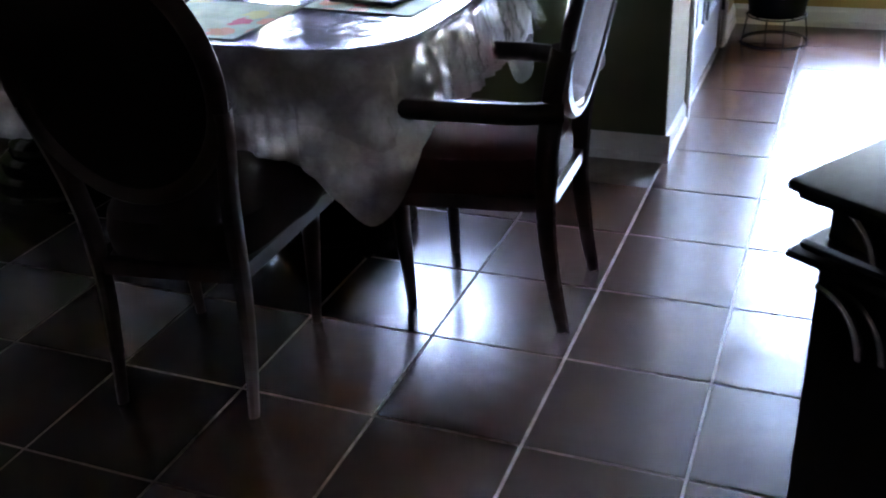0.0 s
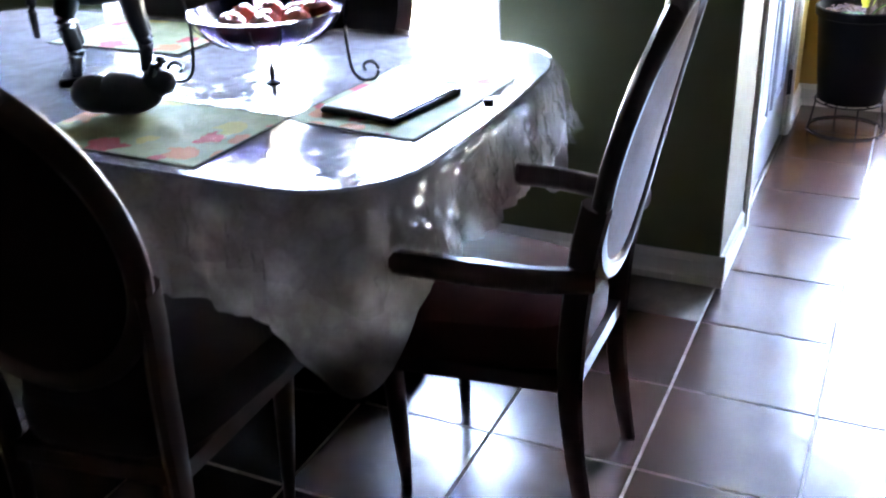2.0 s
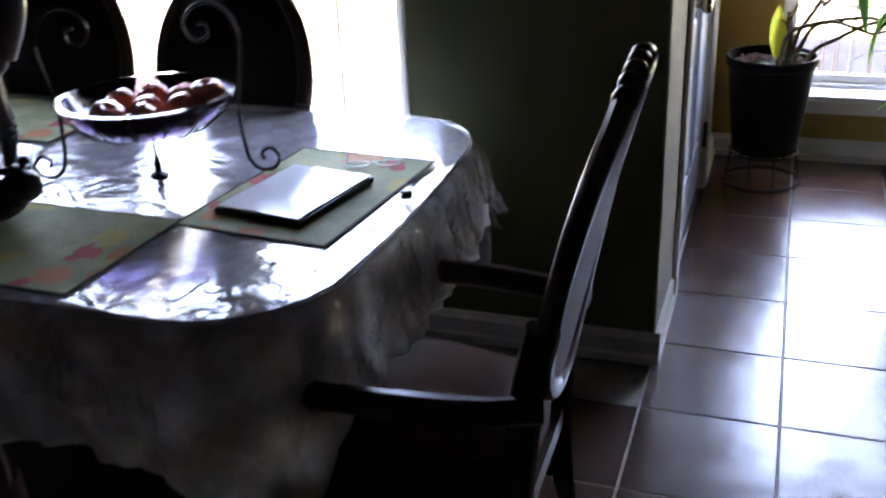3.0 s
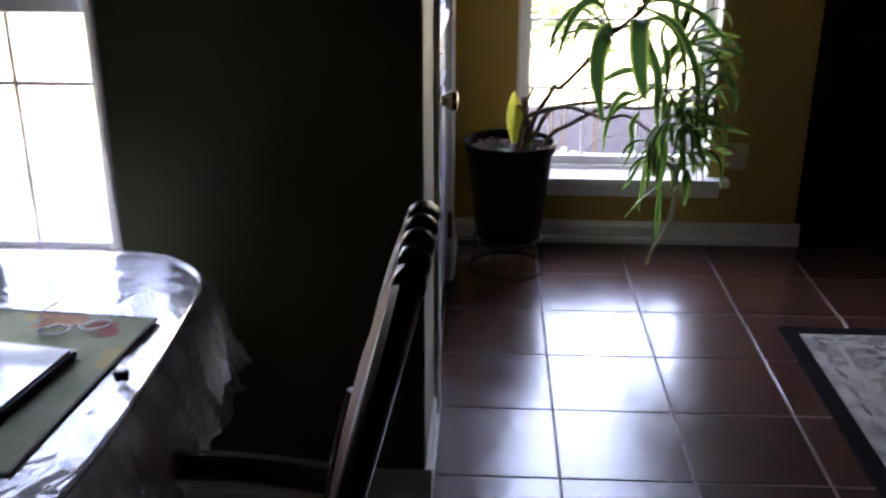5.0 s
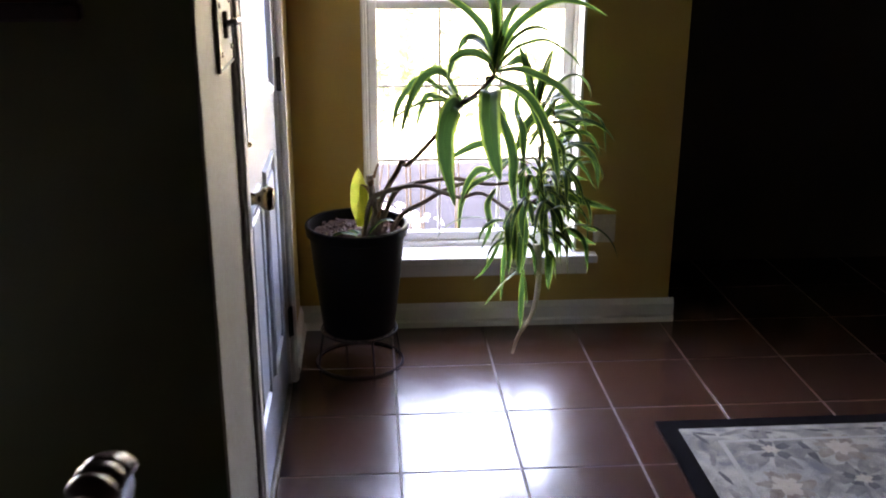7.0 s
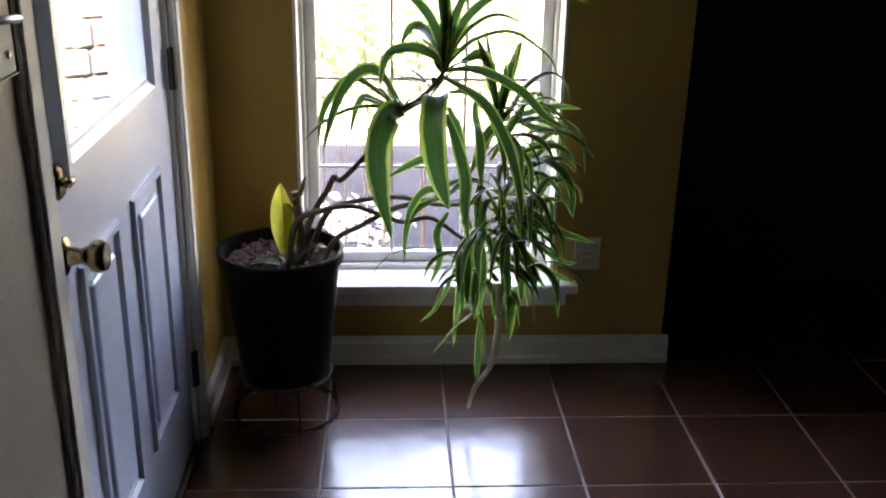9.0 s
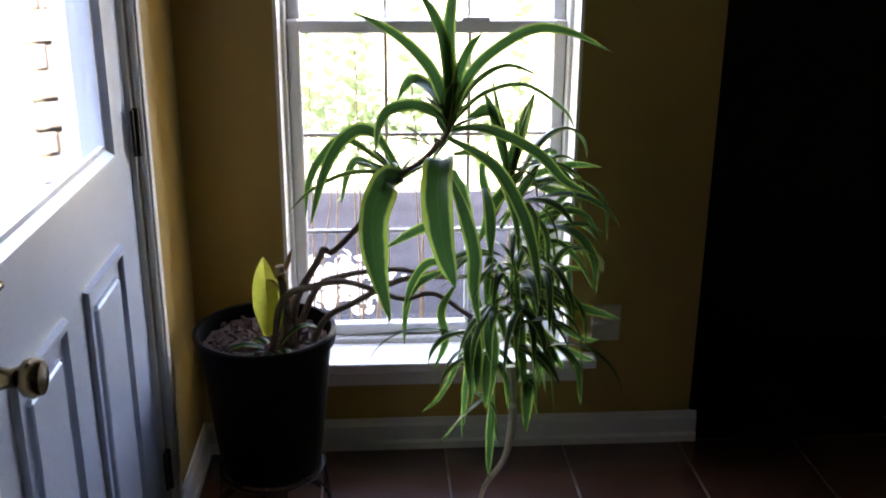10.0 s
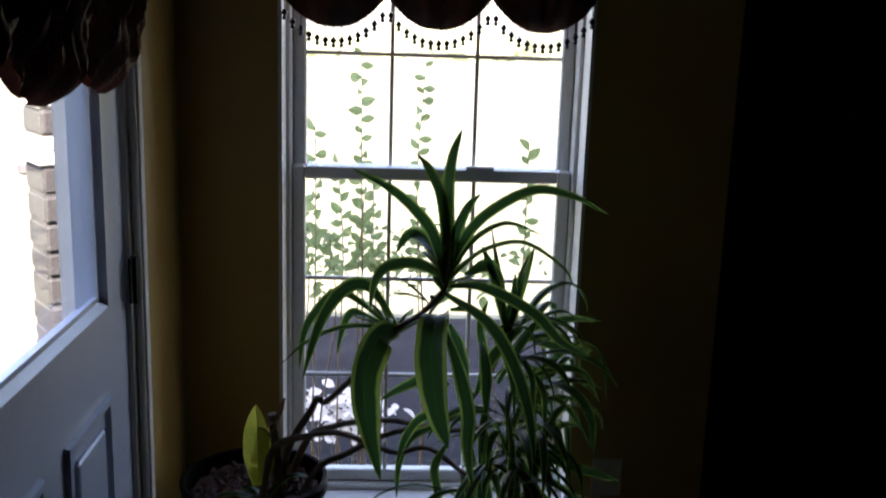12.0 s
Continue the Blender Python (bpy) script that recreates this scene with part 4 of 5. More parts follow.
HEM = material("dark_hem", (0.05, 0.055, 0.03), 0.9, scale=30, fine=200, bump=0.3)
TOP = 0.7565
placemat(pose(-0.622, 0.530, TOP, 0, 0, -5), "green placemat with red leaf print under a tablet")
placemat(pose(-1.055, 0.165, TOP, 0, 0, 88), "green placemat with red leaf print on plastic")
placemat(pose(-1.66, 0.86, TOP, 0, 0, 90), "patterned placemat near the window")

tablet = thing("tablet", "white tablet in a thin black case lying flat", "tablet", pose(-0.638, 0.487, TOP + 0.0035, 0, 0, -9))
part("case", box(-0.103, -0.135, 0, 0.103, 0.135, 0.012, 0.004, seg=2), TABLETEDGE, tablet)
part("face", box(-0.098, -0.130, 0.012, 0.098, 0.130, 0.016, 0.002), TABLET, tablet)
loop = thing("eyeglasses", "thin-framed eyeglasses lying on a placemat", "eyeglasses", pose(-0.56, 0.705, TOP + 0.004, 0, 0, 20))
for s in (-1, 1):
    a = [(s * 0.034 + 0.026 * math.cos(t * math.pi / 12), 0.018 * math.sin(t * math.pi / 12), 0.003) for t in range(24)]
    part("rim", tube(a, 0.0016, 6, closed=True), DARKMETAL, loop)
    part("temple", tube(spline([(s * 0.06, 0.0, 0.004), (s * 0.055, 0.07, 0.010), (s * 0.03, 0.125, 0.003)], 5), 0.0015, 6), DARKMETAL, loop)
part("bridge", tube(spline([(-0.008, 0.002, 0.003), (0, 0.006, 0.006), (0.008, 0.002, 0.003)], 4), 0.0015, 6), DARKMETAL, loop)
clip = thing("binder_clip", "small dark binder clip on the table edge", "clip", pose(-0.418, 0.537, TOP, 0, 0, 15))
part("body", box(-0.012, -0.008, 0, 0.012, 0.008, 0.018, 0.003), TABLETEDGE, clip)
part("lever", tube([(-0.008, 0, 0.018), (-0.006, 0, 0.030), (0.006, 0, 0.030), (0.008, 0, 0.018)], 0.0014, 6), STEEL, clip)

BC = Vector((-1.005, 0.548, TOP - 0.002))
bowl = thing("fruit_bowl", "dark glass fruit bowl on an iron scroll stand", "bowl", Matrix.Translation(BC))
part("dish", lathe([(0, 0.105), (0.06, 0.106), (0.12, 0.116), (0.163, 0.150), (0.174, 0.172), (0.186, 0.176), (0.188, 0.186), (0.174, 0.187), (0.166, 0.172), (0.155, 0.152), (0.115, 0.124), (0.06, 0.113), (0, 0.112)], 56), BOWL, bowl)
part("stem", lathe([(0, 0.0), (0.022, 0), (0.020, 0.006), (0.008, 0.012), (0.010, 0.03), (0.004, 0.05), (0.004, 0.106), (0, 0.106)], 16), DARKMETAL, bowl)
for a in (19, 199):
    r = [(0.236, 0.030), (0.232, 0.046), (0.252, 0.055), (0.268, 0.036), (0.258, 0.012), (0.228, 0.008), (0.205, 0.030), (0.196, 0.08), (0.194, 0.15), (0.205, 0.22), (0.215, 0.29), (0.200, 0.345),
         (0.160, 0.372), (0.118, 0.360), (0.100, 0.325), (0.118, 0.295), (0.146, 0.302), (0.146, 0.328), (0.130, 0.330)]
    pts = spline([(x * math.cos(radians(a)), x * math.sin(radians(a)), z) for x, z in r], 5)
    part("scroll", tube(pts, 0.0042, 8), DARKMETAL, bowl, "iron scroll arm")
for i in range(16):
    a = radians(i * 22.5)
    part("stave", tube(spline([(x * math.cos(a), x * math.sin(a), z) for x, z in ((0.06, 0.103), (0.122, 0.113), (0.168, 0.148), (0.181, 0.172))], 3), 0.0018, 5), DARKMETAL, bowl)
apple_mesh = None
rng = random.Random(4)
for i, (x, y, z) in enumerate(((0.0, 0.0, 0.143), (0.082, 0.01, 0.150), (-0.082, 0.02, 0.150), (0.035, 0.085, 0.152), (-0.04, 0.082, 0.150), (0.04, -0.082, 0.152), (-0.045, -0.082, 0.152), (0.105, 0.072, 0.168))):
    if apple_mesh is None:
        bm = lathe([(0, -0.026), (0.012, -0.031), (0.026, -0.025), (0.037, -0.006), (0.038, 0.010), (0.031, 0.026), (0.016, 0.033), (0.006, 0.029), (0, 0.025)], 20)
        tube([(0, 0, 0.025), (0.003, 0, 0.040)], 0.0014, 5, bm)
        apple_mesh = finish(bm, "apple", APPLE, True)
    ob = new("apple", apple_mesh)
    ob.matrix_basis = Matrix.Translation(BC) @ pose(x, y, z, rng.uniform(-30, 30), rng.uniform(-30, 30), rng.uniform(0, 360))
    tagged(ob, "red apple lying in the fruit bowl", "apple", "apples in the bowl")

# dark figures: plain shapes
bm = box(-0.13, -0.06, 0, 0.13, 0.06, 0.022, 0.006)
for x in (-0.085, 0.085):
    for y in (-0.03, 0.03):
        tube(spline([(x, y, 0.02), (x + 0.008, y, 0.09), (x - 0.005, y, 0.16), (x * 0.85, y * 0.9, 0.22)], 4), [0.014, 0.03], 10, bm)
ball((0, 0, 0.25), (0.13, 0.058, 0.06), bm)
tube(spline([(0.10, 0, 0.27), (0.14, 0, 0.34), (0.16, 0, 0.40)], 5), [0.05, 0.03], 12, bm)
ball((0.185, 0, 0.405), (0.055, 0.026, 0.030), bm)
tube(spline([(-0.12, 0, 0.27), (-0.16, 0, 0.22), (-0.165, 0, 0.12)], 5), [0.02, 0.008], 8, bm)
ob = part("figurine", bm, STATUE, None)
ob.matrix_basis = pose(-1.435, 0.455, TOP, 0, 0, 38)
tagged(ob, "black standing animal figurine on a plinth", "figurine")
bm = ball((0, 0, 0.052), (0.095, 0.062, 0.050))
ball((0.085, 0.0, 0.075), (0.042, 0.036, 0.034), bm)
ball((-0.06, 0.0, 0.055), (0.065, 0.058, 0.046), bm)
for s in (-1, 1):
    tube(spline([(0.08, s * 0.022, 0.10), (0.09, s * 0.03, 0.125), (0.098, s * 0.028, 0.112)], 4), [0.012, 0.004], 6, bm)
ob = part("figurine", bm, STATUE, None)
ob.matrix_basis = pose(-1.185, 0.22, TOP + 0.001, 0, 0, 25) @ Matrix.Scale(0.97, 4)
tagged(ob, "black crouching animal figurine lying on the table", "figurine")

# ---- carved cabinet by the path ----
# Black lacquer arches coloured pale metal, to show glare as painted glints
ARCHGLINT = material("glinting_moulding", (0.42, 0.42, 0.45), 0.2, 1.0, second=(0.30, 0.30, 0.32), scale=9, fine=80, bump=0.01, coat=0.8)
cab_turn = math.degrees(math.atan2(0.193, 0.125))
cabinet = thing("cabinet", "black lacquered cabinet with carved arches and a moulded top", "cabinet", pose(0.525, -0.702, 0, 0, 0, cab_turn) @ Matrix.Diagonal((1, 1, 0.98, 1)))
# local x runs along the back edge, local -y along the side that faces the room
part("body", box(0.015, -0.62, 0.02, 0.46, -0.015, 0.735, 0.004), BLACKWOOD, cabinet, smooth=False)
bm = box(-0.012, -0.65, 0.825, 0.49, 0.012, 0.838, 0.005, seg=2)
box(-0.024, -0.66, 0.838, 0.50, 0.024, 0.856, 0.007, bm=bm, seg=2)
part("top", bm, BLACKWOOD, cabinet)
part("upper_body", box(0.02, -0.615, 0.765, 0.455, -0.02, 0.826, 0.003), BLACKWOOD, cabinet, smooth=False)
bm = box(-0.018, -0.655, 0.735, 0.49, 0.018, 0.750, 0.006, seg=2)
box(-0.006, -0.645, 0.750, 0.48, 0.006, 0.766, 0.005, bm=bm)
part("ledge", bm, BLACKWOOD, cabinet)
for z in (0.835, 0.700):
    for k in (0, 1):
        pts = [(0.006 - 0.002 * k, -0.025 - 0.035 * k - 0.078 * math.sin(radians(84 * i / 14)), z + 0.010 * k - 0.095 * (1 - math.cos(radians(84 * i / 14)))) for i in range(15)]
        part("arch_moulding", tube(pts, 0.0075, 8, up=(1, 0, 0)), ARCHGLINT, cabinet)
part("foot", box(-0.005, -0.635, 0.0, 0.475, 0.005, 0.06, 0.01), BLACKWOOD, cabinet)

# ---- entry: rug, pot and plant ----
rug = thing("rug", "cream flowered rug with a black border", "rug")
part("border", box(1.172, 0.55, 0, 2.75, 2.374, 0.007, 0.002), RUGEDGE, rug, smooth=False)
part("field", box(1.232, 0.61, 0.007, 2.69, 2.314, 0.0095, 0.001), RUG, rug, smooth=False)
bm = bmesh.new()
for a, b, c, d in ((1.33, 0.70, 1.345, 2.235), (2.58, 0.70, 2.595, 2.235), (1.345, 2.22, 2.58, 2.235), (1.345, 0.70, 2.58, 0.715)):
    box(a, b, 0.0095, c, d, 0.0108, bm=bm)
part("inner_line", bm, material("cream_line", (0.52, 0.48, 0.40), 0.95, scale=20, fine=200, bump=0.4), rug, smooth=False)
bm = bmesh.new()
bmesh.ops.create_circle(bm, cap_ends=True, segments=4, radius=0.30)
bmesh.ops.extrude_face_region(bm, geom=list(bm.faces))
for i, v in enumerate(bm.verts):
    v.co = Vector((1.96 + v.co.x, 1.47 + v.co.y * 1.3, 0.0096 if i < 4 else 0.0106))
part("medallion", bm, RUGEDGE, rug, smooth=False)

def rosette(petals, r0, r1, w, z):
    """A flat tufted flower: petals round a heart."""
    bm = bmesh.new()
    for i in range(petals):
        a = 2 * math.pi * i / petals
        ring = []
        for k in range(20):
            q = 2 * math.pi * k / 20
            d, e = r0 + (r1 - r0) * (0.5 + 0.5 * math.cos(q)), w * math.sin(q) * (0.8 + 0.3 * math.cos(q))
            swell = 1 + 0.45 * noise.noise(Vector((d * 38 + i * 3.1, e * 38, r1 * 90))) + 0.25 * noise.noise(Vector((d * 110, e * 110 + i, r1 * 50)))
            d, e = d * swell, e * swell
            ring.append(bm.verts.new((d * math.cos(a) - e * math.sin(a), d * math.sin(a) + e * math.cos(a), z + 0.0002 * (i % 2))))
        bm.faces.new(ring)
    return bm


GREYYARN = material("grey_blue_yarn", (0.17, 0.165, 0.155), 0.95, second=(0.36, 0.34, 0.28), scale=24, fine=240, bump=0.4, spec=0.08)
DARKYARN = material("dark_yarn", (0.10, 0.095, 0.10), 0.95, second=(0.20, 0.19, 0.18), scale=24, fine=240, bump=0.4, spec=0.08)
RUSTYARN = material("rust_yarn", (0.24, 0.185, 0.145), 0.95, second=(0.40, 0.35, 0.27), scale=24, fine=240, bump=0.4, spec=0.08)
CREAMYARN = material("cream_yarn", (0.60, 0.53, 0.41), 0.95, second=(0.50, 0.43, 0.32), scale=24, fine=240, bump=0.4, spec=0.08)
big_g, big_r = finish(rosette(6, 0.03, 0.115, 0.040, 0.0102), "flower", GREYYARN), finish(rosette(7, 0.025, 0.100, 0.032, 0.0102), "flower", RUSTYARN)
mid_d, mid_c = finish(rosette(5, 0.012, 0.060, 0.020, 0.0108), "flower_ring", DARKYARN), finish(rosette(6, 0.004, 0.040, 0.016, 0.0113), "flower_heart", CREAMYARN)
sprig_g = finish(rosette(1, -0.08, 0.085, 0.022, 0.0100), "sprig", GREYYARN)
sprig_d = finish(rosette(1, -0.06, 0.060, 0.016, 0.0100), "sprig", DARKYARN)
rng = random.Random(9)


def lay(me, x, y, turn, size=1.0):
    ob = new(me.name, me)
    ob.parent = rug
    ob.matrix_basis = pose(x, y, 0, 0, 0, turn) @ Matrix.Diagonal((size, size, 1, 1))


for i in range(6):
    for j in range(7):
        x, y = 1.47 + i * 0.225 + rng.uniform(-.03, .03), 0.84 + j * 0.225 + rng.uniform(-.03, .03)
        if abs(x - 1.96) / 0.33 + abs(y - 1.47) / 0.42 < 1.0:
            continue
        rust = (i + j) % 2
        lay(big_r if rust else big_g, x, y, rng.uniform(0, 360), rng.uniform(0.8, 1.05))
        lay(mid_d if not rust else mid_c, x, y, rng.uniform(0, 360), rng.uniform(0.9, 1.2))
        lay(mid_c, x, y, rng.uniform(0, 360), 0.6)
        lay(sprig_g if rust else sprig_d, x + 0.11, y + rng.uniform(-.03, .03), rng.uniform(0, 360), rng.uniform(0.8, 1.1))
for j in range(15):
    y = 0.68 + j * 0.112
    lay(sprig_g if j % 2 else sprig_d, 1.283, y, 90 + rng.uniform(-25, 25), 0.62)
    lay(sprig_g if j % 2 else sprig_d, 1.30 + j * 0.09, 2.278, rng.uniform(-25, 25), 0.62)

PX, PY = 0.232, 2.905
stand = thing("plant_stand", "low round black wire plant stand", "plant stand", pose(PX, PY, 0))
part("ring", tube([(0.155 * math.cos(i * math.pi / 24), 0.155 * math.sin(i * math.pi / 24), 0.004) for i in range(48)], 0.004, 6, closed=True), DARKMETAL, stand)
part("ring", tube([(0.135 * math.cos(i * math.pi / 24), 0.135 * math.sin(i * math.pi / 24), 0.128) for i in range(48)], 0.004, 6, closed=True), DARKMETAL, stand)
for a in range(0, 360, 90):
    part("leg", tube([(0.155 * math.cos(radians(a + 20)), 0.155 * math.sin(radians(a + 20)), 0.004), (0.135 * math.cos(radians(a + 20)), 0.135 * math.sin(radians(a + 20)), 0.128)], 0.004, 6), DARKMETAL, stand)
    part("cross_wire", tube([(-0.135 * math.cos(radians(a / 2)), -0.135 * math.sin(radians(a / 2)), 0.126), (0.135 * math.cos(radians(a / 2)), 0.135 * math.sin(radians(a / 2)), 0.126)], 0.003, 6), DARKMETAL, stand)
pot = thing("plant_pot", "large black plastic plant pot full of soil", "plant pot", pose(PX, PY, 0.132))
part("body", lathe([(0, 0), (0.122, 0), (0.128, 0.008), (0.138, 0.09), (0.150, 0.20), (0.163, 0.33), (0.166, 0.352), (0.176, 0.356), (0.180, 0.388), (0.176, 0.394), (0.168, 0.392), (0.164, 0.345), (0.160, 0.30), (0, 0.30)], 48), POT, pot)


def soil(u, v):
    a, r = 2 * math.pi * u, 0.156 * max(v, 0.001)
    return (r * math.cos(a), r * math.sin(a), 0.358 + 0.014 * noise.noise(Vector((r * math.cos(a) * 30, r * math.sin(a) * 30, 3))))


part("soil", grid_sheet(48, 12, soil), SOIL, pot, "crumbly red-brown bark soil")
rng = random.Random(6)
bm = bmesh.new()
for i in range(150):
    a, r = rng.uniform(0, 6.28), 0.148 * math.sqrt(rng.random())
    k = bmesh.ops.create_cube(bm, size=1.0)["verts"]
    m = pose(r * math.cos(a), r * math.sin(a), 0.364, rng.uniform(-40, 40), rng.uniform(-40, 40), rng.uniform(0, 360)) @ Matrix.Diagonal((rng.uniform(.010, .024), rng.uniform(.006, .012), rng.uniform(.003, .007), 1))
    for v in k:
        v.co = m @ v.co
tagged(part("bark_rubble", bm, SOIL, pot, smooth=False), "red-brown bark chips", kind="stuff")

plant = thing("houseplant", "tall striped dracaena with drooping lime-edged leaves", "plant", pose(0, 0, 0))
STEMS = (
    [(PX + 0.07, PY - 0.02, 0.45), (0.315, 2.88, 0.60), (0.372, 2.865, 0.712), (0.390, 2.86, 0.748), (0.412, 2.855, 0.742), (0.50, 2.76, 0.862), (0.556, 2.69, 0.962), (0.609, 2.68, 1.000), (0.643, 2.67, 1.034), (0.673, 2.66, 1.078), (0.678, 2.66, 1.14)],
    [(PX + 0.02, PY - 0.06, 0.47), (0.282, 2.86, 0.612), (0.356, 2.84, 0.657), (0.440, 2.82, 0.676), (0.517, 2.80, 0.658), (0.581, 2.79, 0.641), (0.657, 2.79, 0.652), (0.76, 2.75, 0.60), (0.84, 2.72, 0.66)],
    [(PX + 0.10, PY - 0.04, 0.45), (0.385, 2.90, 0.547), (0.460, 2.88, 0.598), (0.545, 2.86, 0.653), (0.616, 2.84, 0.682), (0.710, 2.82, 0.719), (0.79, 2.81, 0.83), (0.83, 2.81, 0.93)],
    [(PX + 0.06, PY + 0.01, 0.45), (0.362, 2.90, 0.624), (0.424, 2.90, 0.659), (0.502, 2.90, 0.673), (0.581, 2.89, 0.679), (0.70, 2.88, 0.66), (0.86, 2.90, 0.68), (0.95, 2.92, 0.74)],
    [(PX + 0.062, PY - 0.03, 0.45), (PX + 0.058, PY - 0.03, 0.60), (PX + 0.048, PY - 0.03, 0.70)],
)
for s in STEMS:
    pts = spline(s, 5)
    part("stem", tube(pts, [0.0095, 0.0055] if len(s) > 3 else [0.015, 0.012], 8), STEM, plant)


def strap_leaf(base, heading, rise, length, width, sag, twist=0.0, curl=0.0):
    """A strap leaf from base: it sets out at rise degrees and bends down by sag degrees over its length."""
    n = 16
    p, path, ang = Vector(base), [], radians(rise)
    h = radians(heading)
    for i in range(n + 1):
        t = i / n
        path.append((p.copy(), h, ang))
        step = length / n
        p = p + Vector((math.cos(h) * math.cos(ang), math.sin(h) * math.cos(ang), math.sin(ang))) * step
        ang = max(radians(-86), ang - radians(sag) / n * (0.35 + 1.3 * t))
        h += radians(curl) / n

    def f(u, v):
        i = round(v * n)
        q, hh, aa = path[i]
        fwd = Vector((math.cos(hh) * math.cos(aa), math.sin(hh) * math.cos(aa), math.sin(aa)))
        side = Vector((-math.sin(hh), math.cos(hh), 0))
        side = Matrix.Rotation(radians(twist) * v, 3, fwd) @ side
        up = side.cross(fwd)
        w = width * 0.5 * (0.42 + 0.58 * min(1, v / 0.35)) * (1 - max(0, (v - 0.5) / 0.5) ** 2.2) ** 0.9
        k = (u - 0.5) * 2
        return q + side * (k * w) + up * (-abs(k) * w * -0.35)
    return grid_sheet(4, n, f, uv=True)


def leaf_part(*a, **k):
    part("leaf", strap_leaf(*a, **k), LEAF, plant)


def blade(width, *bends):
    """A strap leaf that runs through the given bends, its face towards the room, folded along the midrib."""
    pts = spline(bends, 6)
    n = len(pts) - 1
    tilt = Vector((rng.uniform(-0.5, 0.5), -1, rng.uniform(0.1, 0.7))).normalized()

    def f(u, v):
        i = round(v * n)
        fwd = (pts[min(n, i + 1)] - pts[max(0, i - 1)]).normalized()
        side = fwd.cross(tilt)
        side = side.normalized() if side.length > 0.05 else Vector((1, 0, 0))
        up = side.cross(fwd)
        w = width * 0.5 * (0.40 + 0.60 * min(1, v / 0.3)) * (1 - max(0, (v - 0.45) / 0.55) ** 2.0) ** 0.85
        k = (u - 0.5) * 2
        wave = 0.05 * width * math.sin(v * 19 + k * 1.5 + width * 400) * abs(k)
        return pts[i] + side * (k * w) + up * (abs(k) * w * 0.32 + wave)
    part("leaf", grid_sheet(4, n, f, uv=True), LEAF, plant)


rng = random.Random(21)
# crown, hanging leaves of the bent stem, and the outer leaves of the side shoots
blade(0.030, (0.675, 2.66, 1.079), (0.682, 2.66, 1.155), (0.674, 2.65, 1.270), (0.681, 2.65, 1.355), (0.700, 2.66, 1.418))
blade(0.027, (0.675, 2.66, 1.079), (0.674, 2.66, 1.166), (0.661, 2.63, 1.268), (0.633, 2.60, 1.334), (0.603, 2.58, 1.373))
blade(0.027, (0.675, 2.66, 1.079), (0.664, 2.66, 1.145), (0.630, 2.66, 1.217), (0.559, 2.67, 1.282), (0.466, 2.68, 1.328))
blade(0.025, (0.675, 2.66, 1.079), (0.685, 2.66, 1.155), (0.697, 2.64, 1.216), (0.714, 2.62, 1.260), (0.738, 2.60, 1.292))
blade(0.024, (0.675, 2.66, 1.079), (0.691, 2.66, 1.145), (0.743, 2.66, 1.226), (0.842, 2.65, 1.290), (0.927, 2.64, 1.285), (1.011, 2.63, 1.247))
blade(0.014, (0.675, 2.66, 1.079), (0.698, 2.66, 1.135), (0.747, 2.70, 1.184), (0.814, 2.74, 1.204), (0.903, 2.78, 1.167))
blade(0.011, (0.675, 2.66, 1.079), (0.704, 2.66, 1.119), (0.758, 2.70, 1.153), (0.848, 2.74, 1.162), (0.944, 2.78, 1.099), (0.979, 2.80, 1.044))
blade(0.033, (0.675, 2.66, 1.079), (0.664, 2.66, 1.134), (0.625, 2.74, 1.165), (0.593, 2.80, 1.160), (0.566, 2.84, 1.105))
blade(0.026, (0.673, 2.66, 1.086), (0.646, 2.64, 1.120), (0.601, 2.60, 1.145), (0.549, 2.56, 1.143), (0.526, 2.54, 1.112), (0.517, 2.54, 1.052))
blade(0.030, (0.571, 2.69, 0.981), (0.512, 2.66, 1.075), (0.456, 2.64, 1.071), (0.409, 2.62, 1.000), (0.374, 2.62, 0.875))
blade(0.021, (0.553, 2.69, 0.986), (0.453, 2.70, 1.052), (0.395, 2.72, 1.002), (0.366, 2.73, 0.941), (0.357, 2.74, 0.862))
blade(0.011, (0.564, 2.69, 0.973), (0.522, 2.66, 0.989), (0.453, 2.66, 0.985), (0.381, 2.66, 0.951), (0.325, 2.66, 0.899))
blade(0.021, (0.567, 2.69, 0.975), (0.504, 2.74, 0.986), (0.472, 2.77, 0.987), (0.452, 2.78, 0.949), (0.436, 2.79, 0.876))
blade(0.070, (0.571, 2.69, 0.973), (0.536, 2.60, 0.982), (0.508, 2.56, 0.907), (0.515, 2.57, 0.805), (0.544, 2.58, 0.673))
blade(0.068, (0.676, 2.70, 1.006), (0.653, 2.60, 1.022), (0.645, 2.54, 0.956), (0.659, 2.54, 0.849), (0.686, 2.56, 0.754))
blade(0.025, (0.674, 2.68, 1.074), (0.753, 2.62, 1.089), (0.853, 2.58, 1.047), (0.917, 2.58, 0.984), (0.987, 2.60, 0.945))
blade(0.028, (0.672, 2.68, 1.060), (0.764, 2.60, 1.017), (0.823, 2.57, 0.924), (0.857, 2.57, 0.815), (0.876, 2.60, 0.699))
blade(0.033, (0.683, 2.70, 0.961), (0.708, 2.62, 0.902), (0.729, 2.60, 0.815), (0.729, 2.60, 0.735), (0.748, 2.62, 0.626))
blade(0.022, (0.689, 2.70, 1.017), (0.740, 2.70, 1.017), (0.794, 2.68, 0.967), (0.830, 2.68, 0.865), (0.841, 2.70, 0.765))
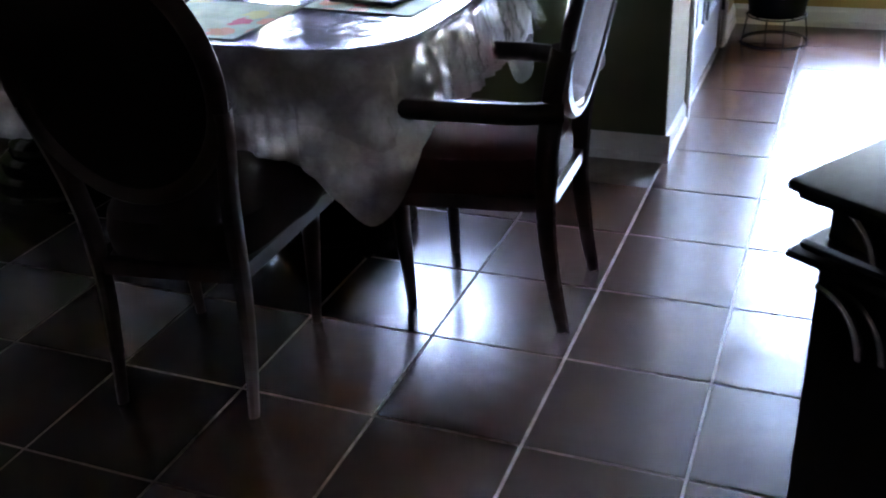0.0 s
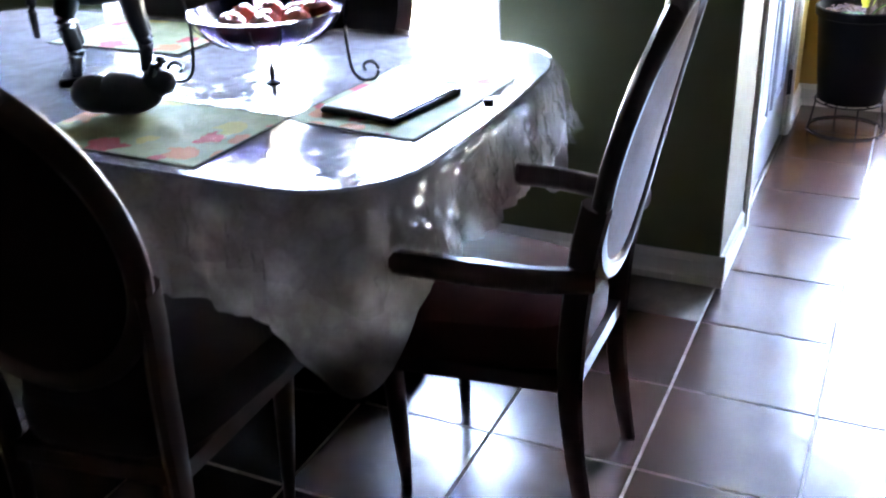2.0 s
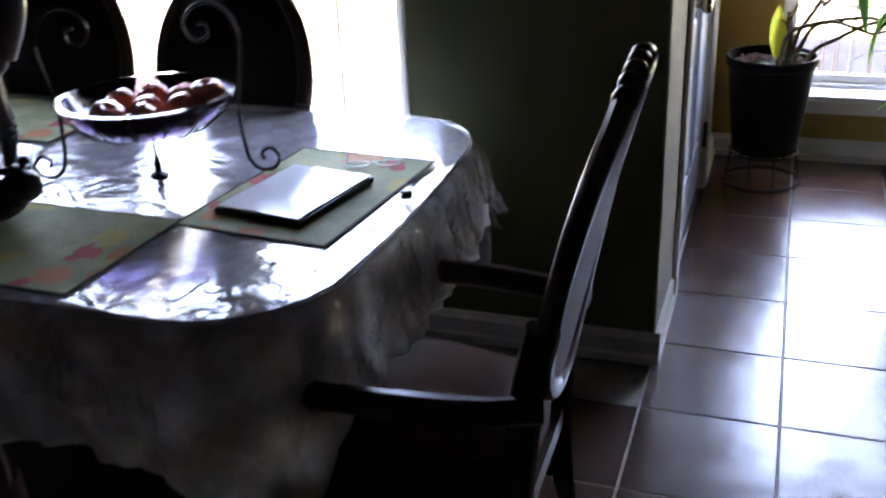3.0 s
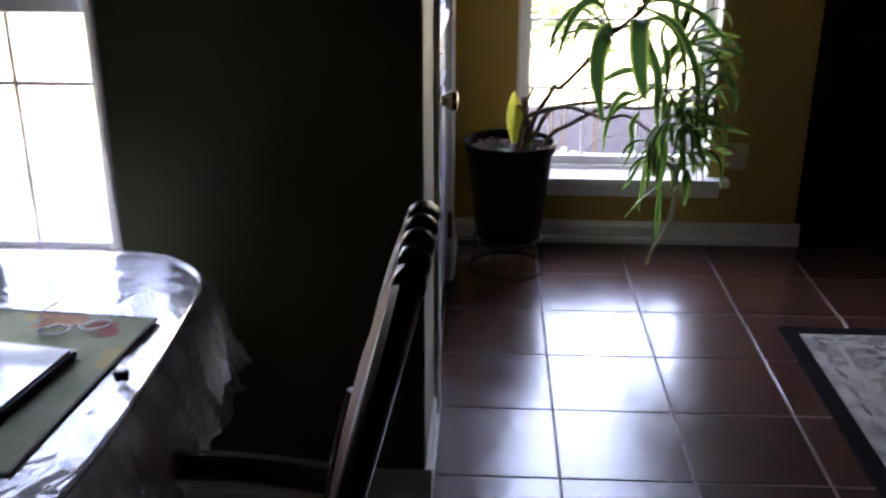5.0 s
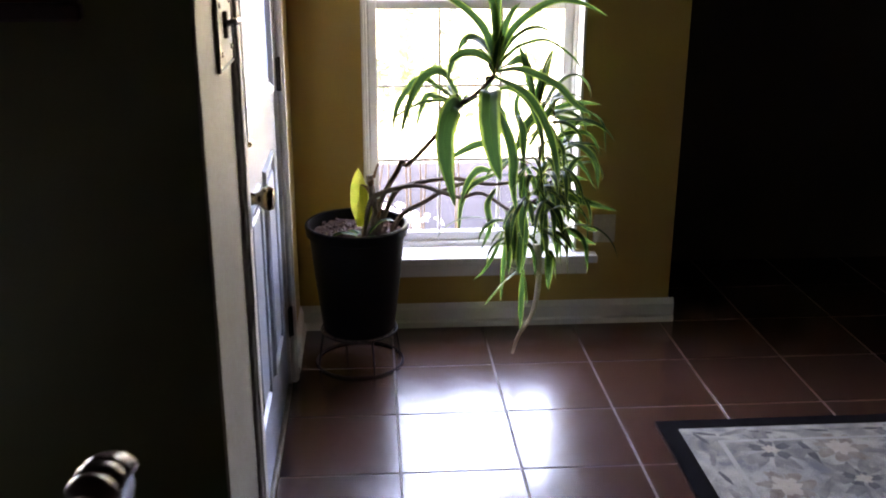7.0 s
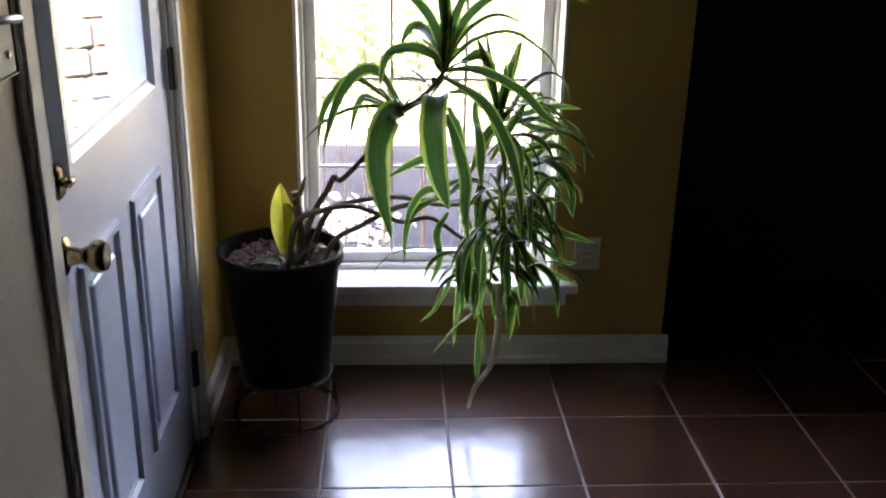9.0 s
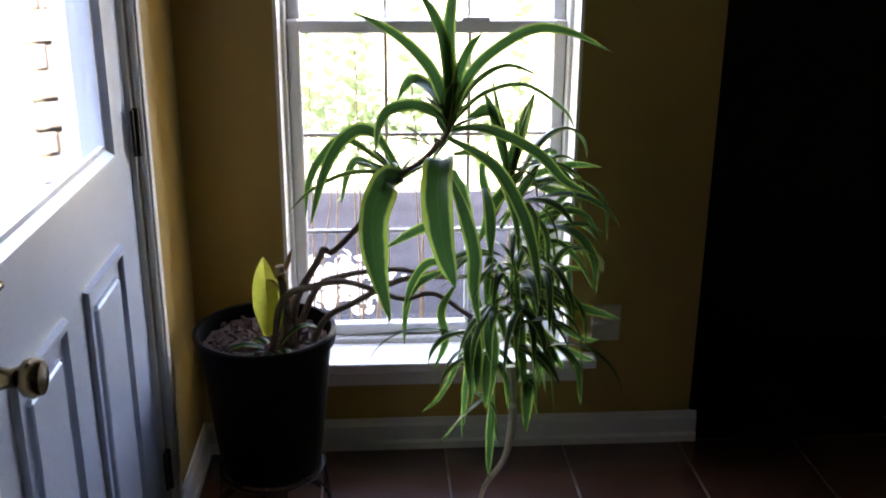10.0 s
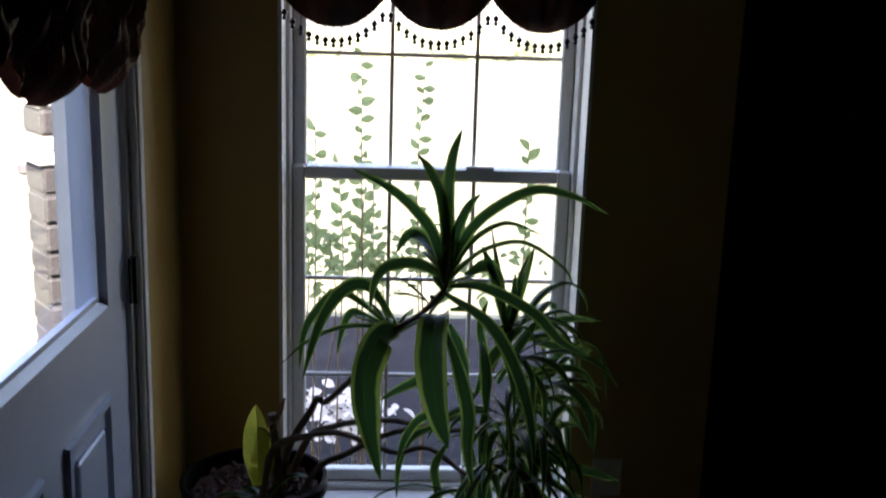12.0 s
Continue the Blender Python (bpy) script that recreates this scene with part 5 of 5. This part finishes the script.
blade(0.021, (0.854, 2.90, 0.897), (0.932, 2.95, 0.911), (1.010, 2.98, 0.920), (1.090, 2.99, 0.911))
blade(0.022, (0.872, 2.86, 0.915), (0.935, 2.88, 0.884), (1.015, 2.92, 0.860), (1.063, 2.94, 0.850))
blade(0.019, (0.868, 2.80, 0.824), (0.944, 2.78, 0.858), (1.006, 2.77, 0.849), (1.047, 2.77, 0.779))
blade(0.017, (0.864, 2.86, 0.804), (0.926, 2.88, 0.822), (0.987, 2.90, 0.866), (1.038, 2.92, 0.885))
blade(0.019, (0.901, 2.82, 0.642), (0.942, 2.86, 0.661), (0.991, 2.90, 0.671), (1.041, 2.92, 0.658))
blade(0.027, (0.886, 2.80, 0.663), (0.928, 2.76, 0.652), (1.007, 2.74, 0.628), (1.105, 2.73, 0.601))
blade(0.019, (0.910, 2.84, 0.646), (0.949, 2.87, 0.686), (0.980, 2.90, 0.713), (1.006, 2.92, 0.737))
blade(0.017, (0.900, 2.80, 0.612), (0.962, 2.80, 0.560), (1.029, 2.82, 0.511), (1.077, 2.84, 0.501))
blade(0.014, (0.896, 2.82, 0.768), (0.952, 2.80, 0.775), (1.001, 2.80, 0.726), (1.043, 2.80, 0.650))
blade(0.026, (0.698, 2.80, 0.806), (0.650, 2.82, 0.815), (0.598, 2.82, 0.796), (0.534, 2.82, 0.757))
blade(0.024, (0.685, 2.79, 0.730), (0.635, 2.77, 0.738), (0.597, 2.76, 0.691), (0.578, 2.76, 0.616))
blade(0.022, (0.692, 2.79, 0.718), (0.616, 2.82, 0.669), (0.588, 2.83, 0.601), (0.581, 2.83, 0.501))
blade(0.022, (0.699, 2.79, 0.668), (0.667, 2.75, 0.623), (0.676, 2.74, 0.551), (0.649, 2.75, 0.467))
blade(0.022, (0.753, 2.76, 0.668), (0.766, 2.72, 0.573), (0.740, 2.72, 0.507), (0.709, 2.73, 0.492))
blade(0.019, (0.777, 2.76, 0.643), (0.794, 2.72, 0.560), (0.791, 2.71, 0.476), (0.781, 2.72, 0.379))
blade(0.021, (0.843, 2.74, 0.676), (0.857, 2.71, 0.577), (0.846, 2.70, 0.481), (0.822, 2.71, 0.378))
blade(0.024, (0.870, 2.76, 0.642), (0.903, 2.74, 0.575), (0.934, 2.74, 0.517), (0.976, 2.76, 0.451))
blade(0.022, (0.874, 2.78, 0.608), (0.933, 2.76, 0.540), (0.998, 2.78, 0.493), (1.057, 2.80, 0.459))
blade(0.013, (0.733, 2.77, 0.550), (0.701, 2.75, 0.469), (0.664, 2.75, 0.397), (0.621, 2.75, 0.356))
blade(0.017, (0.746, 2.78, 0.558), (0.734, 2.78, 0.453), (0.728, 2.78, 0.360), (0.723, 2.78, 0.264))
blade(0.030, (0.771, 2.72, 0.757), (0.783, 2.68, 0.677), (0.771, 2.67, 0.597), (0.780, 2.68, 0.517))
blade(0.032, (0.692, 2.74, 0.972), (0.713, 2.78, 0.920), (0.731, 2.80, 0.855), (0.740, 2.80, 0.815))
blade(0.032, (0.719, 2.72, 1.089), (0.767, 2.78, 1.098), (0.800, 2.82, 1.067), (0.825, 2.84, 0.998))
blade(0.022, (0.810, 2.81, 0.870), (0.829, 2.82, 0.956), (0.842, 2.83, 1.016), (0.844, 2.83, 1.074))
blade(0.029, (0.759, 2.76, 0.802), (0.782, 2.76, 0.874), (0.826, 2.78, 0.924), (0.876, 2.80, 0.968))
blade(0.022, (0.811, 2.80, 0.812), (0.854, 2.82, 0.884), (0.886, 2.84, 0.927), (0.912, 2.86, 0.969))
blade(0.024, (0.795, 2.82, 0.818), (0.778, 2.84, 0.884), (0.768, 2.85, 0.942), (0.787, 2.85, 1.001))
blade(0.019, (0.932, 2.88, 0.695), (0.926, 2.90, 0.765), (0.936, 2.90, 0.828), (0.926, 2.90, 0.878))
# short sheathing leaves round the crown's neck and the bend below it
for cx, cy, cz, many, rise in ((0.674, 2.66, 1.085, 8, 62), (0.678, 2.66, 1.12, 4, 76), (0.56, 2.69, 0.965, 7, 40), (0.64, 2.67, 1.03, 5, 45)):
    for i in range(many):
        leaf_part((cx + rng.uniform(-.006, .006), cy, cz + rng.uniform(-.02, .02)), i * 137.5, rise + rng.uniform(-14, 12), rng.uniform(0.07, 0.15), rng.uniform(0.012, 0.020), rng.uniform(20, 90), rng.uniform(-30, 30))
# side crowns, full of arching and drooping leaves
for (cx, cy, cz), many, spread0, spread1 in (((0.84, 2.74, 0.66), 26, -150, 40), ((0.82, 2.81, 0.90), 20, -130, 60), ((0.89, 2.88, 0.74), 22, -120, 50), ((0.78, 2.76, 0.60), 18, -180, 30)):
    for i in range(many):
        t = (i + rng.uniform(0, 0.8)) / many
        leaf_part((cx + rng.uniform(-.06, .06), cy + rng.uniform(-.05, .05), cz + 0.06 - rng.random() * 0.19),
                  spread0 + (spread1 - spread0) * rng.random(), 70 - 85 * t + rng.uniform(-12, 12), rng.uniform(0.22, 0.35) if t < 0.55 else rng.uniform(0.15, 0.26), rng.uniform(0.016, 0.032),
                  rng.uniform(110, 190) if t < 0.5 else rng.uniform(140, 240), rng.uniform(-50, 50), rng.uniform(-25, 25))
# two upward shoots in the middle of the side crowns
for cx, cy, cz in ((0.83, 2.81, 0.92),):
    for h in (40, 130, 220, 310):
        leaf_part((cx, cy, cz), h + rng.uniform(-20, 20), 78, rng.uniform(0.20, 0.28), 0.030, rng.uniform(15, 40), 40)
# long tail of leaves reaching almost to the floor
for i in range(5):
    leaf_part((0.82 + rng.uniform(-.08, .07), 2.76 + rng.uniform(-.05, .05), 0.47 + rng.uniform(-.08, .12)), rng.uniform(-200, 20), rng.uniform(-60, 30), rng.uniform(0.10, 0.22), rng.uniform(0.022, 0.034), 240, rng.uniform(-60, 60))
leaf_part((0.80, 2.78, 0.40), -170, -35, 0.20, 0.026, 30, 60, 0)
leaf_part((0.80, 2.79, 0.38), -100, -60, 0.22, 0.024, 40, -50, 0)
part("aerial_shoot", tube(spline([(0.83, 2.70, 0.50), (0.838, 2.69, 0.38), (0.825, 2.71, 0.25), (0.785, 2.75, 0.15), (0.770, 2.78, 0.07)], 6), [0.012, 0.005], 8), PALESHOOT, plant, "pale hanging shoot")
# small young growth in the pot
bm = strap_leaf((PX + 0.018, PY - 0.065, 0.53), 108, 86, 0.20, 0.064, 10, 12)
part("leaf", bm, DRYLEAF, plant, "upright yellowing leaf")
part("leaf", strap_leaf((PX + 0.026, PY - 0.055, 0.52), 75, 80, 0.15, 0.045, 25, -20), DRYLEAF, plant, "upright yellowing leaf")
for h, r, ln in ((185, 40, 0.18), (215, 30, 0.16), (250, 35, 0.14), (140, 45, 0.12), (300, 50, 0.12), (20, 70, 0.16)):
    leaf_part((PX + 0.03, PY - 0.05, 0.475), h, r, ln, 0.028, 150)
for k in range(7):
    a = k * 0.9
    part("dry_sheath", strap_leaf((PX + 0.054 + 0.012 * math.cos(a), PY - 0.03 + 0.012 * math.sin(a), 0.54 + 0.025 * k), k * 52, 84 - 6 * (k % 3), 0.05 + 0.012 * (k % 4), 0.026, 60 + 40 * (k % 3), 40), DRYSHEATH, plant, "withered brown leaf sheath")

picture = thing("wall_picture", "dark red picture in a dark wooden frame on the green wall", "picture", pose(-0.335, YG, 1.602))
FRAMEWOOD = material("dark_red_frame", (0.045, 0.014, 0.011), 0.4, second=(0.025, 0.008, 0.007), scale=14, fine=90, bump=0.05)
part("canvas", box(-0.135, -0.012, -0.20, 0.135, -0.001, 0.20), DRAPE, picture, smooth=False)
for x0, z0, x1, z1 in ((-0.165, -0.23, 0.165, -0.20), (-0.165, 0.20, 0.165, 0.23), (-0.165, -0.20, -0.135, 0.20), (0.135, -0.20, 0.165, 0.20)):
    part("frame_rail", box(x0, -0.024, z0, x1, -0.001, z1, 0.005), FRAMEWOOD, picture, smooth=False)

outlet = thing("wall_outlet", "ivory wall outlet plate with two sockets", "outlet", pose(1.178, YW, 0.390))
part("plate", box(-0.043, -0.007, -0.056, 0.043, 0.0, 0.056, 0.003), PLATE, outlet, smooth=False)
for z in (-0.022, 0.022):
    part("socket", box(-0.017, -0.009, z - 0.014, 0.017, -0.007, z + 0.014, 0.003), PLATE, outlet, smooth=False)


# ---- valances ----
def valance(name, label, along, start, width, plane, out, top, bottom, cusp, swags, ends, mat=DRAPE):
    """Balloon valance: gathered fabric in round swags, with puffed lower edges."""
    v = thing(name, label, "valance")

    def edge(u):
        k = u * swags
        t = k - math.floor(k) if u < 1 else 1.0
        return bottom + (cusp - bottom) * abs(2 * t - 1) ** 2.2

    def f(u, w):
        k = u * swags
        t = k - math.floor(k) if u < 1 else 1.0
        e = edge(u)
        z = top + (e - top) * w
        puff = out * (0.35 + 0.65 * math.sin(math.pi * min(1, w * 0.93 + 0.07)) ** 0.6) * (0.55 + 0.45 * math.sin(math.pi * t))
        g = 0.010 * math.sin(u * width * 160) * (1 - 0.6 * w) + 0.016 * noise.noise(Vector((u * width * 18, w * 5, start)))
        crease = 0.012 * math.sin(w * 22 + 6 * abs(2 * t - 1))
        d = puff + g + crease * w
        a = start + width * u
        return (a, plane - d, z) if along == "x" else (plane + d, a, z)
    part("fabric", grid_sheet(swags * 30, 26, f), mat, v)

    def back(u, w):
        e = edge(u) + 0.01
        a = start + width * u
        d = 0.012
        z = top + (e - top) * w
        return (a, plane - d, z) if along == "x" else (plane + d, a, z)
    part("lining", grid_sheet(swags * 12, 4, back), mat, v)
    a0, a1, zr = start - ends, start + width + ends, top - 0.02
    p = [(a0, plane - 0.05, zr), (a1, plane - 0.05, zr)] if along == "x" else [(plane + 0.05, a0, zr), (plane + 0.05, a1, zr)]
    part("rod", tube(p, 0.010, 10), DARKMETAL, v, "dark curtain rod")
    for q in p:
        part("finial", ball(q, (0.020, 0.020, 0.020)), DARKMETAL, v)
    return v, edge


val, edge = valance("valance", "burgundy balloon valance with a beaded fringe", "x", FX0 + 0.012, 0.79, YW - 0.004, 0.11, 2.06, 1.612, 1.690, 3, 0.04)
thread = finish(tube([(0, 0, 0), (0, 0, -0.036)], 0.0011, 5), "thread", DARKMETAL)
bead = finish(lathe([(0, 0.004), (0.003, 0.003), (0.0075, -0.003), (0.0065, -0.008), (0.003, -0.011), (0.006, -0.016), (0.004, -0.021), (0, -0.022)], 10), "bead", STATUE, True)
n = 39
for i in range(n):
    u = (i + 0.5) / n
    x, z = FX0 + 0.012 + 0.79 * u, edge(u) + 0.006
    for me, dz in ((thread, 0.0), (bead, -0.034)):
        ob = new(me.name, me)
        ob.parent = val
        ob.matrix_basis = pose(x, YW - 0.045, z + dz, 0, 0, i * 37) @ Matrix.Scale(1.05 if me is bead else 1.0, 4)
valance("valance", "burgundy balloon valance on the entry door", "y", 1.60, 0.91, 0.03, 0.10, 1.90, 1.487, 1.60, 3, 0.04)

# ---- floor tiles ----
bm = box(-3.4, -4.5, -0.10, 0.0, YG, -0.0025)
box(0.0, -4.5, -0.10, XR, YW, -0.0025, bm=bm)
box(XR, -4.5, -0.10, 4.2, 3.9, -0.0025, bm=bm)
floor = structure("floor", bm, GROUT, "brown glazed ceramic tile floor with grout joints", "floor")
gap = 0.0065
tile_bm = box(-TS / 2 + gap / 2, -TS / 2 + gap / 2, -0.012, TS / 2 - gap / 2, TS / 2 - gap / 2, 0.0, 0.0018)
tile_mesh = finish(tile_bm, "tile", TILE)
rng = random.Random(2)
rest = bmesh.new()
for i in range(-9, 12):
    for j in range(-13, 15):
        cx, cy = (i + 0.5) * TS, (j + 0.5) * TS
        if cx > 4.1 or cx < -3.3 or (cy > YG - 0.2 and cx < 0) or (cy > YW - 0.1 and cx < XR) or cy > 3.75 or cy < -4.4:
            continue
        if -4 <= i <= 6 and -6 <= j <= 8:
            ob = new("tile", tile_mesh)
            ob.parent = floor
            ob.matrix_basis = pose(cx, cy, rng.uniform(-0.0008, 0.0), rng.uniform(-.08, .08), rng.uniform(-.08, .08), rng.choice((0, 90, 180, 270)))
        else:
            box(cx - TS / 2 + gap / 2, cy - TS / 2 + gap / 2, -0.012, cx + TS / 2 - gap / 2, cy + TS / 2 - gap / 2, -0.0005, bm=rest)
tagged(part("outer_tiles", rest, TILE, floor, smooth=False), kind="stuff")


# the wide pale joint between dining room and hall
bm = bmesh.new()
rng = random.Random(13)
rows = []
for i in range(331):
    y = -4.4 + i * 0.0172
    w, h = 0.0042 + rng.uniform(-.0008, .0008), 0.0004 + rng.uniform(0, 0.0008)
    rows.append([bm.verts.new((-w, y, -0.004)), bm.verts.new((-w * 0.6, y, h)), bm.verts.new((w * 0.6, y, h * 0.8)), bm.verts.new((w, y, -0.004))])
for a, b in zip(rows, rows[1:]):
    for i in range(3):
        bm.faces.new((a[i], a[i + 1], b[i + 1], b[i]))
part("seam", bm, SEAM, floor, "pale glinting grout seam")
